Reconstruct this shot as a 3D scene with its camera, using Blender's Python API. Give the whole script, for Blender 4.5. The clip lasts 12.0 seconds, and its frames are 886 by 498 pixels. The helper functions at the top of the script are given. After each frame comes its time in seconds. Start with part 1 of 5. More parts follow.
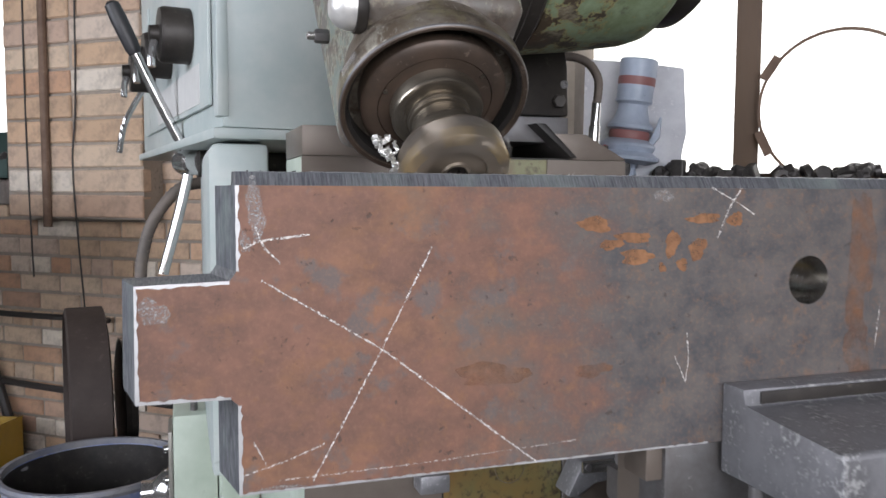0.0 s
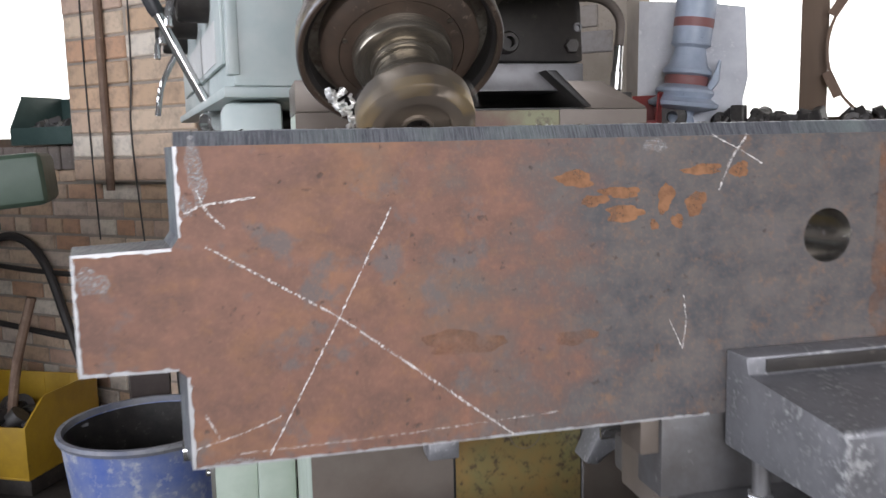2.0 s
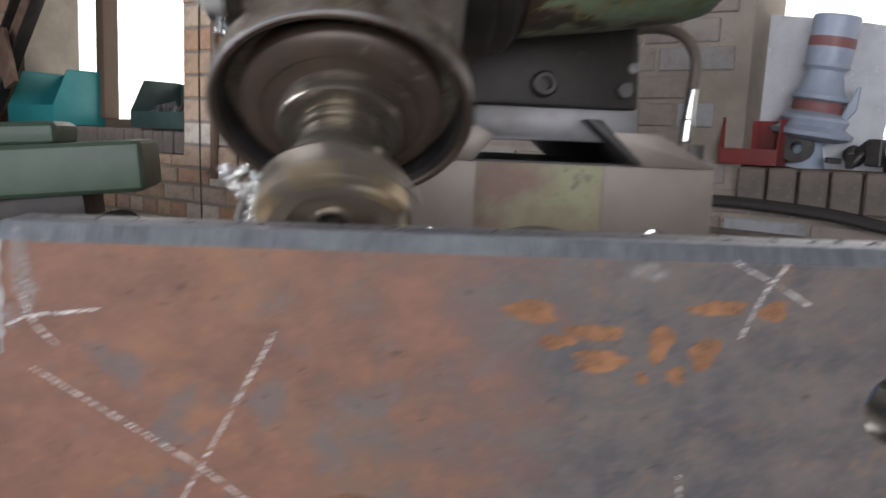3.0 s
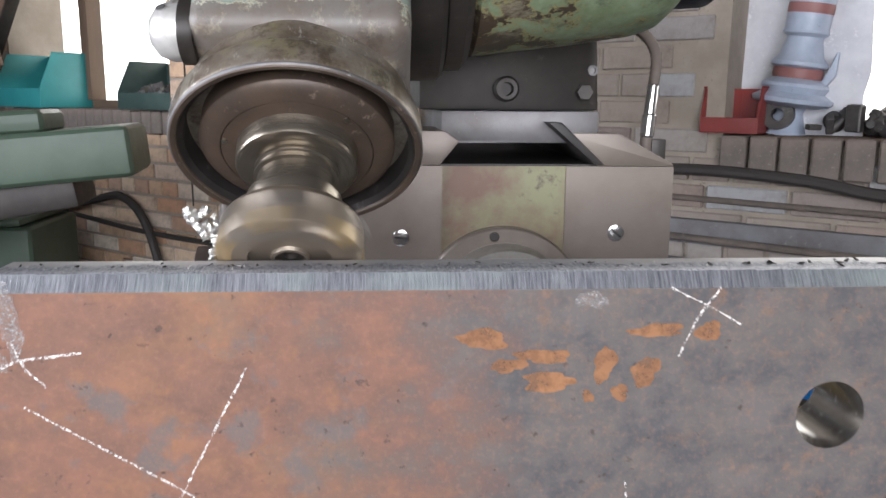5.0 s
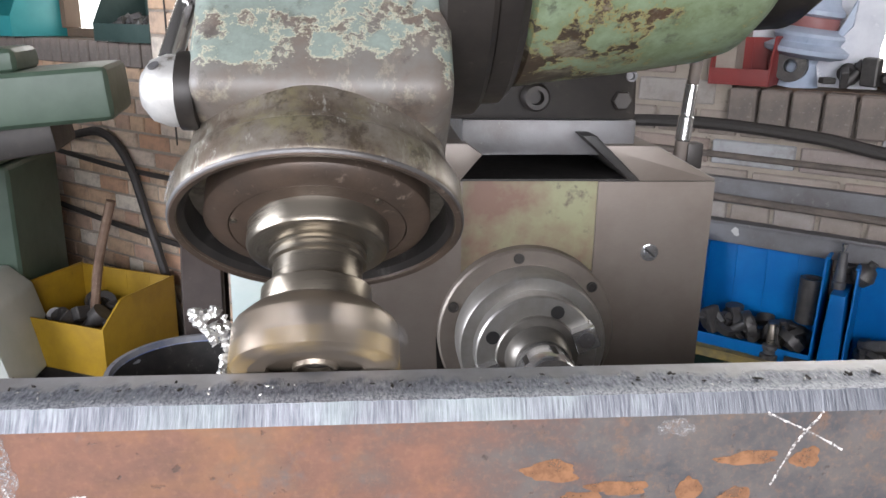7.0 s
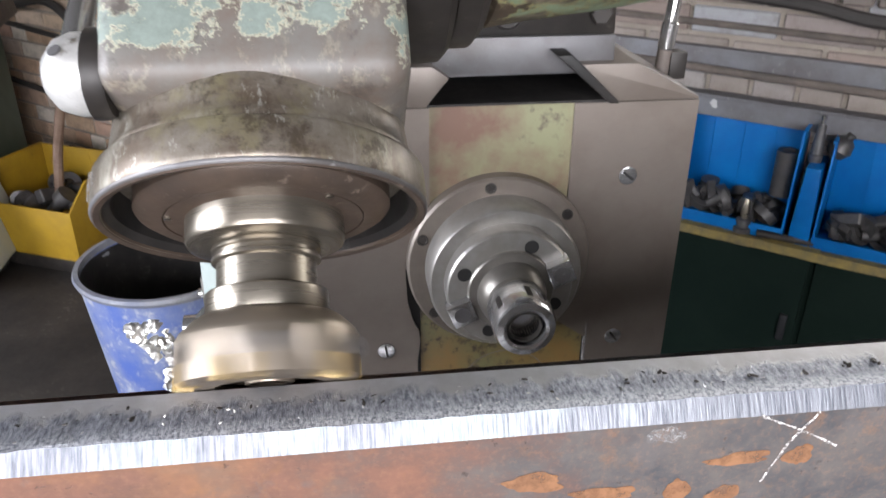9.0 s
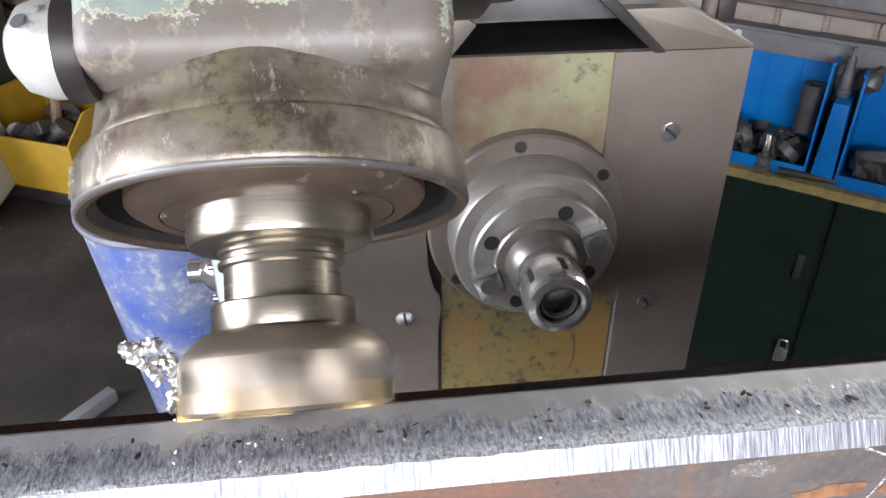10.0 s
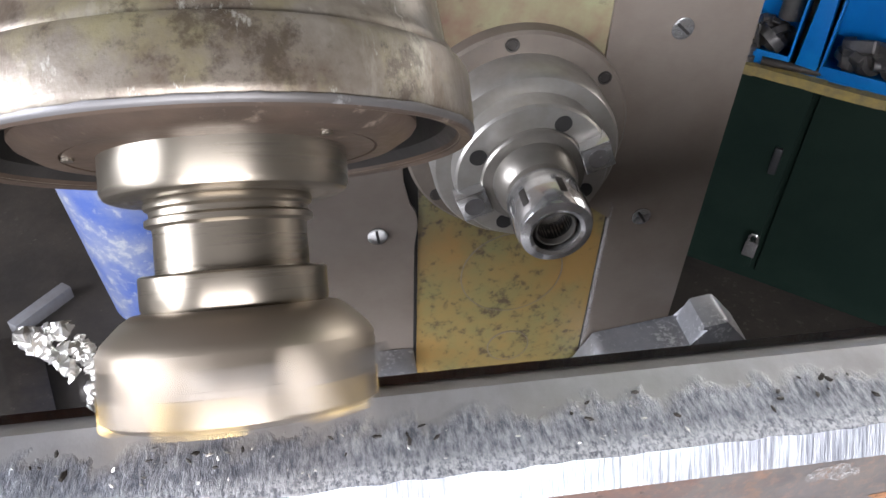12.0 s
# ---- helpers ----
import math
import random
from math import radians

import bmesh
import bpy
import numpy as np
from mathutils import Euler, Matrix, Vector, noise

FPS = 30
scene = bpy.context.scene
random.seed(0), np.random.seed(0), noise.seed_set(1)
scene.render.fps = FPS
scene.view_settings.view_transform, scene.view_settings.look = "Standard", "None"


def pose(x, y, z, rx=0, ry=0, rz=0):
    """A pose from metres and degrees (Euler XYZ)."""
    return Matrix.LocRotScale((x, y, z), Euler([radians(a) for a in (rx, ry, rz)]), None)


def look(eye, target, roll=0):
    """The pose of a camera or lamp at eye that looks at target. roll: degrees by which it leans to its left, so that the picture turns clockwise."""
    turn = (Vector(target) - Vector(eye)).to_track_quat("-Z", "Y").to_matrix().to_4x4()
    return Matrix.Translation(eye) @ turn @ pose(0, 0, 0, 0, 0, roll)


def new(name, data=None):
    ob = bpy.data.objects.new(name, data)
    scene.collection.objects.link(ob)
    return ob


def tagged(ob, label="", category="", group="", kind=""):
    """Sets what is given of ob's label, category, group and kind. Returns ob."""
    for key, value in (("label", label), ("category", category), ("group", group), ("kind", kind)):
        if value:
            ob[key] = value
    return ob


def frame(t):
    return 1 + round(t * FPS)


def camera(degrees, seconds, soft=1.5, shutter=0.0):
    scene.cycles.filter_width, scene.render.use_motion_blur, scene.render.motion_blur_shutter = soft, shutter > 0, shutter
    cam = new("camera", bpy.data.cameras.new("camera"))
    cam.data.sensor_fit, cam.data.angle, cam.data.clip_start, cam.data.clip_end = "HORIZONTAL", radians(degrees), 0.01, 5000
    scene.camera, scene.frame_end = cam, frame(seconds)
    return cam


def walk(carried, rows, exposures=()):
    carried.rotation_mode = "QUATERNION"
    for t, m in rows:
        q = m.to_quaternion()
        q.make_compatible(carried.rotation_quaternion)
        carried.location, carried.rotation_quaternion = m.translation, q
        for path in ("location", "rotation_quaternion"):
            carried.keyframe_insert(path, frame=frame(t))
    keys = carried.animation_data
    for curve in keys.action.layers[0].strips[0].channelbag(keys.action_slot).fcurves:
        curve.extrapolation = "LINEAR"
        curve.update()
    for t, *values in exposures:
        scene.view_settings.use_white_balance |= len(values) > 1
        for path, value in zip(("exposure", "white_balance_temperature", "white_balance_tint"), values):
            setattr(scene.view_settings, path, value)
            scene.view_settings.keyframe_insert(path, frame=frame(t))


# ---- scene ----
HZ = 1.5          # height above the floor of the chalk cross on the plate; heights below count from it


def aim(x, y, z, yaw, pitch, roll):
    eye = Vector((x, y, z + HZ))
    a, b = radians(yaw), radians(pitch)
    way = Vector((-math.sin(a) * math.cos(b), math.cos(a) * math.cos(b), math.sin(b)))
    return look(eye, eye + way, roll)


cam = camera(58.5, 12.0, shutter=0.5)
PATH = [
    (0, -0.4900, -0.6187, 0.0055, -18.34, -4.08, 0.22),
    (0.5, -0.4837, -0.7155, 0.0072, -15.91, -4.66, -0.15),
    (0.9, -0.4713, -0.7926, 0.0087, -11.90, -4.48, -1.11),
    (1, -0.4678, -0.7902, 0.0068, -11.80, -6.00, -1.58),
    (1.2, -0.4609, -0.7855, 0.0029, -10.50, -8.42, -2.55),
    (1.5, -0.4419, -0.7540, -0.0055, -8.16, -10.09, -2.33),
    (2, -0.3862, -0.5970, 0.0052, -12.93, -7.28, -1.33),
    (2.2, -0.3706, -0.5584, 0.0102, -10.75, -9.17, -1.09),
    (2.5, -0.3115, -0.5117, 0.0146, -5.31, -9.03, 0.66),
    (2.9, -0.2409, -0.4535, 0.0653, -3.55, -8.26, 2.20),
    (3, -0.2214, -0.4553, 0.0772, -3.92, -7.95, 2.35),
    (3.2, -0.1536, -0.4555, 0.1030, -1.22, -8.97, 1.44),
    (3.5, -0.1603, -0.4933, 0.1000, -0.44, -7.13, 1.80),
    (3.7, -0.1620, -0.5731, 0.0923, -0.33, -6.91, 1.02),
    (5.5, -0.2085, -0.4441, 0.1551, -4.74, -11.75, 0.73),
    (6, -0.2206, -0.4191, 0.1836, -4.33, -11.97, 1.05),
    (6.5, -0.2246, -0.3945, 0.2044, -5.31, -14.62, 0.91),
    (8.5, -0.2143, -0.3476, 0.2653, -5.43, -21.29, 1.44),
    (9, -0.2100, -0.3102, 0.2781, -7.39, -26.80, 0.24),
    (9.5, -0.2213, -0.2651, 0.2779, -8.41, -29.82, 0.71),
    (10, -0.2203, -0.2334, 0.2807, -7.13, -32.17, 0.14),
    (10.5, -0.2172, -0.2236, 0.2749, -7.78, -33.49, 1.32),
    (11, -0.2191, -0.1832, 0.2729, -8.79, -36.72, 1.44),
    (11.5, -0.2222, -0.1555, 0.2602, -9.72, -39.61, 2.38),
    (12, -0.2219, -0.1448, 0.2550, -10.62, -40.51, 2.37),
]
walk(cam, [(t, aim(*p)) for t, *p in PATH], exposures=[(0.0, -0.7), (2.0, -0.65), (3.0, -0.85), (3.5, -0.35), (5.5, -0.1), (6.5, 0.0), (9.5, 0.3), (12.0, 0.45)])

# ---- light ----
world = bpy.data.worlds.new("sky")
scene.world = world
world.use_nodes = True
wn = world.node_tree.nodes
sky = wn.new("ShaderNodeTexSky")
sky.sky_type, sky.sun_disc, sky.sun_elevation, sky.sun_rotation = "NISHITA", False, radians(40), radians(200)
world.node_tree.links.new(sky.outputs[0], wn["Background"].inputs[0])
wn["Background"].inputs[1].default_value = 0.12


def window_light(name, m, sx, sy, power, colour):
    lamp = bpy.data.lights.new(name, "AREA")
    lamp.shape, lamp.size, lamp.size_y, lamp.energy, lamp.color = "RECTANGLE", sx, sy, power, colour
    ob = new(name, lamp)
    ob.matrix_world = m
    return ob


# daylight through openings assumed in the workshop's other, unseen walls
window_light("daylight_front", look((-0.6, -3.9, 2.3), (-0.6, 0, 1.5)), 4.2, 2.0, 330, (0.97, 0.97, 1.05))
window_light("daylight_side", look((-4.4, -0.6, 2.3), (0, 0, 1.4)), 3.2, 2.0, 330, (0.93, 0.96, 1.08))

# ---- materials ----


class Mat:
    """A small node-tree builder."""

    def __init__(self, name, rough=0.6, metal=0.0, spec=0.5):
        self.m = bpy.data.materials.new(name)
        self.m.use_nodes = True
        self.t = self.m.node_tree
        self.b = self.t.nodes["Principled BSDF"]
        self.b.inputs["Roughness"].default_value = rough
        self.b.inputs["Metallic"].default_value = metal
        self.b.inputs["Specular IOR Level"].default_value = spec
        self.co = self.t.nodes.new("ShaderNodeTexCoord").outputs["Object"]

    def node(self, kind, **inputs):
        n = self.t.nodes.new(kind)
        for k, v in inputs.items():
            self.put(n.inputs[k.replace("_", " ")], v)
        return n

    def put(self, socket, v):
        if isinstance(v, bpy.types.NodeSocket):
            self.t.links.new(v, socket)
        elif isinstance(v, tuple) and len(v) == 3 and socket.type == "RGBA":
            socket.default_value = (*v, 1)
        else:
            socket.default_value = v

    def noise(self, scale, detail=4, rough=0.6, stretch=(1, 1, 1), shift=0.0):
        mp = self.node("ShaderNodeMapping", Vector=self.co)
        mp.inputs["Scale"].default_value = stretch
        mp.inputs["Location"].default_value = (shift, shift * 0.7, shift * 1.3)
        n = self.node("ShaderNodeTexNoise", Vector=mp.outputs[0])
        n.inputs["Scale"].default_value, n.inputs["Detail"].default_value, n.inputs["Roughness"].default_value = scale, detail, rough
        return n.outputs["Fac"]

    def ramp(self, fac, lo, hi):
        n = self.node("ShaderNodeMapRange", Value=fac)
        n.inputs["From Min"].default_value, n.inputs["From Max"].default_value = lo, hi
        return n.outputs[0]

    def mix(self, fac, a, b):
        n = self.t.nodes.new("ShaderNodeMix")
        n.data_type = "RGBA"
        self.put(n.inputs["Factor"], fac)
        self.put(n.inputs["A"], a)
        self.put(n.inputs["B"], b)
        return n.outputs["Result"]

    def math(self, op, a, b=0.5):
        n = self.t.nodes.new("ShaderNodeMath")
        n.operation, n.use_clamp = op, True
        self.put(n.inputs[0], a)
        self.put(n.inputs[1], b)
        return n.outputs[0]

    def colour(self, c):
        self.put(self.b.inputs["Base Color"], c)
        return self

    def bump(self, fac, dist, strength=0.6):
        n = self.node("ShaderNodeBump", Height=fac)
        n.inputs["Distance"].default_value, n.inputs["Strength"].default_value = dist, strength
        if self.b.inputs["Normal"].is_linked:
            self.t.links.new(self.b.inputs["Normal"].links[0].from_socket, n.inputs["Normal"])
        self.t.links.new(n.outputs[0], self.b.inputs["Normal"])
        return self

    def rough(self, fac, lo, hi):
        n = self.node("ShaderNodeMapRange", Value=fac)
        n.inputs["To Min"].default_value, n.inputs["To Max"].default_value = lo, hi
        self.put(self.b.inputs["Roughness"], n.outputs[0])
        return self


def mottled(name, c1, c2, c3, scale=8, fine=60, rough=(0.4, 0.7), metal=0.0, bump=0.0004, spots=0.62, stretch=(1, 1, 1)):
    """Two broad tones, a third in small flecks, fine relief."""
    s = Mat(name, metal=metal)
    a, b = s.noise(scale, 5, 0.65, stretch), s.noise(fine, 4, 0.7, stretch, 3.0)
    c = s.mix(s.ramp(a, 0.38, 0.62), c1, c2)
    c = s.mix(s.ramp(s.math("ADD", s.math("MULTIPLY", b, 0.6), s.math("MULTIPLY", a, 0.4)), spots - 0.04, spots + 0.06), c, c3)
    s.colour(c).rough(b, *rough)
    if bump:
        s.bump(b, bump)
    return s.m


def peeling(name, paint, paint2, filler, bare, level=0.5, rust=(0.1, 0.055, 0.03), low=(0.0, -1.0), axis="Z"):
    """Old machine paint flaked down to filler and bare casting."""
    s = Mat(name)
    big, mid, fine = s.noise(9, 7, 0.72), s.noise(34, 7, 0.75, (1, 1, 1), 5.0), s.noise(140, 3, 0.6)
    h = s.math("ADD", s.math("MULTIPLY", big, 0.52), s.math("MULTIPLY", mid, 0.48))
    z = s.node("ShaderNodeSeparateXYZ", Vector=s.co).outputs[axis]
    if low != (0.0, -1.0):         # bare along one edge
        h = s.math("ADD", h, s.math("MULTIPLY", s.ramp(z, low[0], low[1]), 0.13))
    c = s.mix(s.ramp(mid, 0.35, 0.6), paint, paint2)
    edge = s.ramp(h, level - 0.016, level - 0.006)
    gone = s.ramp(h, level, level + 0.012)
    c = s.mix(edge, c, filler)
    c = s.mix(gone, c, s.mix(s.math("MULTIPLY", s.ramp(s.noise(16, 6, 0.7, (1, 1, 1), 13.0), 0.42, 0.64), 0.6), bare, rust))
    c = s.mix(s.math("MULTIPLY", s.math("MULTIPLY", gone, s.ramp(s.noise(34, 7, 0.75, (1, 1, 0.6), 21.0), 0.54, 0.66)), 0.6), c, (0.36, 0.33, 0.24))
    c = s.mix(s.math("MULTIPLY", s.ramp(s.noise(45, 5, 0.75, (1, 1, 1), 9.0), 0.55, 0.68), 0.7), c, (0.05, 0.042, 0.035))
    s.colour(c).rough(mid, 0.35, 0.6)
    s.bump(s.math("SUBTRACT", 1.0, gone), 0.0008, 0.7).bump(fine, 0.0002)
    return s.m


def steel(name, c=(0.42, 0.42, 0.42), rough=(0.22, 0.42), brush=(1, 1, 1), scale=90, stain=(0.2, 0.17, 0.14), metal=0.9, bump=0.00006):
    s = Mat(name, metal=metal)
    a, b = s.noise(9, 5, 0.65), s.noise(scale, 4, 0.6, brush, 2.0)
    col = s.mix(s.math("MULTIPLY", s.ramp(a, 0.42, 0.75), 0.75), c, stain)
    s.colour(s.mix(s.math("MULTIPLY", b, 0.35), col, (0.1, 0.095, 0.09))).rough(b, *rough).bump(b, bump)
    return s.m


def rust_plate():
    """Hot-rolled plate: red-brown rust that gives way to blue-grey scale, with pits and streaks."""
    s = Mat("rusty_plate", metal=0.0)
    sep = s.node("ShaderNodeSeparateXYZ", Vector=s.co)
    big, mid, fine = s.noise(11, 6, 0.62, (0.7, 1, 1.2)), s.noise(38, 6, 0.68, (0.8, 1, 1), 4.0), s.noise(230, 4, 0.7)
    across = s.ramp(sep.outputs["X"], -0.5, 0.06)
    f = s.math("ADD", s.math("MULTIPLY", across, 0.62), s.math("MULTIPLY", big, 0.62))
    f = s.math("ADD", f, s.math("MULTIPLY", mid, 0.3))
    grey = s.ramp(f, 0.72, 0.90)
    rust = s.mix(s.ramp(mid, 0.35, 0.65), (0.205, 0.098, 0.064), (0.135, 0.073, 0.053))
    rust = s.mix(s.ramp(big, 0.5, 0.72), rust, (0.27, 0.13, 0.06))
    scale = s.mix(s.ramp(mid, 0.38, 0.62), (0.062, 0.062, 0.066), (0.115, 0.1, 0.091))
    c = s.mix(grey, rust, scale)
    blotch = s.math("MULTIPLY", s.ramp(s.noise(26, 5, 0.6, (1, 1, 1), 8.0), 0.57, 0.66), 0.75)
    c = s.mix(blotch, c, (0.115, 0.102, 0.098))
    c = s.mix(s.math("MULTIPLY", s.ramp(s.noise(52, 6, 0.7, (1, 1, 1), 17.0), 0.55, 0.72), 0.4), c, (0.28, 0.13, 0.05))
    pits = s.ramp(s.noise(95, 3, 0.6, (1, 1, 1), 11.0), 0.66, 0.72)
    c = s.mix(s.math("MULTIPLY", pits, 0.7), c, (0.05, 0.036, 0.03))
    c = s.mix(s.math("MULTIPLY", s.ramp(fine, 0.5, 0.8), 0.35), c, (0.33, 0.17, 0.1))
    s.colour(c).rough(mid, 0.5, 0.8)
    s.bump(s.math("SUBTRACT", 1.0, pits), 0.0006).bump(fine, 0.0002)
    return s.m


def patina():
    """Bare cast iron: oily grey, brown and olive stains, pale scuffs and drips of old paint."""
    s = Mat("oily_stained_casting", metal=0.5)
    a, b, f = s.noise(24, 6, 0.7), s.noise(30, 6, 0.7, (1, 1, 0.35), 4.0), s.noise(170, 5, 0.75)
    c = s.mix(s.ramp(a, 0.38, 0.62), (0.24, 0.215, 0.18), (0.125, 0.096, 0.07))
    c = s.mix(s.math("MULTIPLY", s.ramp(s.noise(15, 6, 0.7, (1, 1, 1), 31.0), 0.5, 0.62), 0.6), c, (0.25, 0.225, 0.115))
    c = s.mix(s.math("MULTIPLY", s.ramp(b, 0.54, 0.64), 0.7), c, (0.34, 0.325, 0.27))
    c = s.mix(s.math("MULTIPLY", s.ramp(s.noise(38, 6, 0.75, (1, 1, 1), 7.0), 0.53, 0.62), 0.75), c, (0.062, 0.047, 0.033))
    c = s.mix(s.math("MULTIPLY", s.ramp(s.noise(75, 5, 0.8, (1, 1, 0.5), 12.0), 0.60, 0.66), 0.7), c, (0.42, 0.41, 0.36))
    c = s.mix(s.math("MULTIPLY", s.ramp(f, 0.60, 0.72), 0.55), c, (0.045, 0.036, 0.028))
    s.colour(c).rough(b, 0.24, 0.5).bump(f, 0.0004).bump(b, 0.0008, 0.4)
    return s.m


def gas_cut():
    """Torch-cut edge: bare metal with fine drag lines down it."""
    s = Mat("drag_lined_cut", metal=0.75)
    lines = s.noise(750, 4, 0.65, (1, 0.06, 0.06))
    blot = s.noise(14, 5, 0.6)
    c = s.mix(s.ramp(lines, 0.3, 0.7), (0.33, 0.34, 0.36), (0.10, 0.105, 0.125))
    c = s.mix(s.math("MULTIPLY", s.ramp(blot, 0.5, 0.7), 0.5), c, (0.42, 0.5, 0.47))
    s.colour(c).rough(lines, 0.36, 0.56).bump(lines, 0.0005, 0.9)
    return s.m


def milled_top():
    """Top of the plate: smooth towards the back, torn dark scallops towards the front."""
    s = Mat("rough_milled_top", metal=0.5)
    sep = s.node("ShaderNodeSeparateXYZ", Vector=s.co)
    lumps, fine = s.noise(55, 5, 0.65, (1, 0.6, 1)), s.noise(620, 4, 0.7, (1, 0.7, 1), 2.0)
    teeth = s.node("ShaderNodeMath")
    teeth.operation = "PINGPONG"
    warp = s.node("ShaderNodeMath")
    warp.operation = "MULTIPLY_ADD"
    s.put(warp.inputs[0], lumps)
    s.put(warp.inputs[1], 0.05)
    s.put(warp.inputs[2], sep.outputs["X"])
    s.put(teeth.inputs[0], warp.outputs[0])
    s.put(teeth.inputs[1], 0.011)
    d = s.math("ADD", s.ramp(sep.outputs["Y"], 0.008, 0.048), s.math("MULTIPLY", s.math("SUBTRACT", lumps, 0.42), 1.0))
    d = s.math("SUBTRACT", d, s.math("MULTIPLY", teeth.outputs[0], 9.0))
    torn = s.math("SUBTRACT", 1.0, s.ramp(d, 0.48, 0.66))
    combed = s.noise(480, 5, 0.75, (1, 0.3, 0.6), 6.0)
    # pale grain near the front edge paints sparkle into the colour
    front = s.math("SUBTRACT", 1.0, s.ramp(sep.outputs["Y"], 0.0095, 0.017))
    c = s.mix(s.ramp(lumps, 0.35, 0.65), (0.46, 0.46, 0.47), (0.38, 0.37, 0.365))
    c = s.mix(torn, c, s.mix(s.ramp(combed, 0.38, 0.66), (0.12, 0.128, 0.155), (0.42, 0.435, 0.47)))
    c = s.mix(s.math("MULTIPLY", front, s.ramp(fine, 0.42, 0.58)), c, (0.6, 0.61, 0.64))
    s.colour(c).rough(fine, 0.28, 0.5)
    s.bump(s.math("MULTIPLY", torn, combed), 0.0011, 0.9).bump(lumps, 0.0006, 0.4)
    return s.m


def brick_mat(per_island, sooty=False):
    s = Mat(("sooty_brick" if sooty else "weathered_brick") + ("_joined" if per_island else ""))
    r = s.t.nodes.new("ShaderNodeNewGeometry").outputs["Random Per Island"] if per_island else s.t.nodes.new("ShaderNodeObjectInfo").outputs["Random"]
    ramp = s.t.nodes.new("ShaderNodeValToRGB")
    cols = [(0.0, (0.52, 0.30, 0.19)), (0.2, (0.6, 0.42, 0.28)), (0.4, (0.52, 0.36, 0.24)), (0.6, (0.64, 0.5, 0.37)), (0.78, (0.44, 0.27, 0.19)), (0.93, (0.72, 0.64, 0.54))]
    if sooty:          # grey with workshop soot
        cols = [(p, tuple(0.55 * v + 0.09 for v in (c[0] * 0.72, c[1] * 0.82, c[2]))) for p, c in cols]
    for i, (p, c) in enumerate(cols):
        e = ramp.color_ramp.elements[i] if i < 2 else ramp.color_ramp.elements.new(p)
        e.position, e.color = p, (*c, 1)
    s.t.links.new(r, ramp.inputs[0])
    a, b = s.noise(14, 5, 0.7), s.noise(120, 4, 0.7)
    c = s.mix(s.math("MULTIPLY", s.ramp(a, 0.45, 0.75), 0.6), ramp.outputs[0], (0.16, 0.13, 0.11))
    c = s.mix(s.math("MULTIPLY", s.ramp(b, 0.6, 0.75), 0.5), c, (0.55, 0.48, 0.4))
    s.colour(c).rough(b, 0.8, 0.95).bump(b, 0.002, 0.6)
    return s.m


def flat(name, c, rough=0.5, metal=0.0, emit=0.0):
    s = Mat(name, rough, metal)
    b = s.noise(40, 4, 0.65)
    s.colour(s.mix(s.math("MULTIPLY", b, 0.5), c, tuple(v * 0.6 for v in c)))
    if emit:
        s.put(s.b.inputs["Emission Color"], c)
        s.b.inputs["Emission Strength"].default_value = emit
    return s.m


def broken(name, c1, c2, scale, lo, hi, rough):
    """A thin patch that wears through to what lies under it."""
    s = Mat(name, rough)
    n = s.noise(scale, 5, 0.7)
    s.colour(s.mix(s.ramp(s.noise(scale * 0.4, 4, 0.6, (1, 1, 1), 5.0), 0.4, 0.6), c1, c2))
    s.put(s.b.inputs["Alpha"], s.ramp(n, lo, hi))
    return s.m


def chalk_mat():
    s = Mat("white_chalk", 0.95)
    s.colour((0.72, 0.68, 0.64))
    s.put(s.b.inputs["Alpha"], s.ramp(s.noise(700, 2, 0.6), 0.40, 0.62))
    return s.m


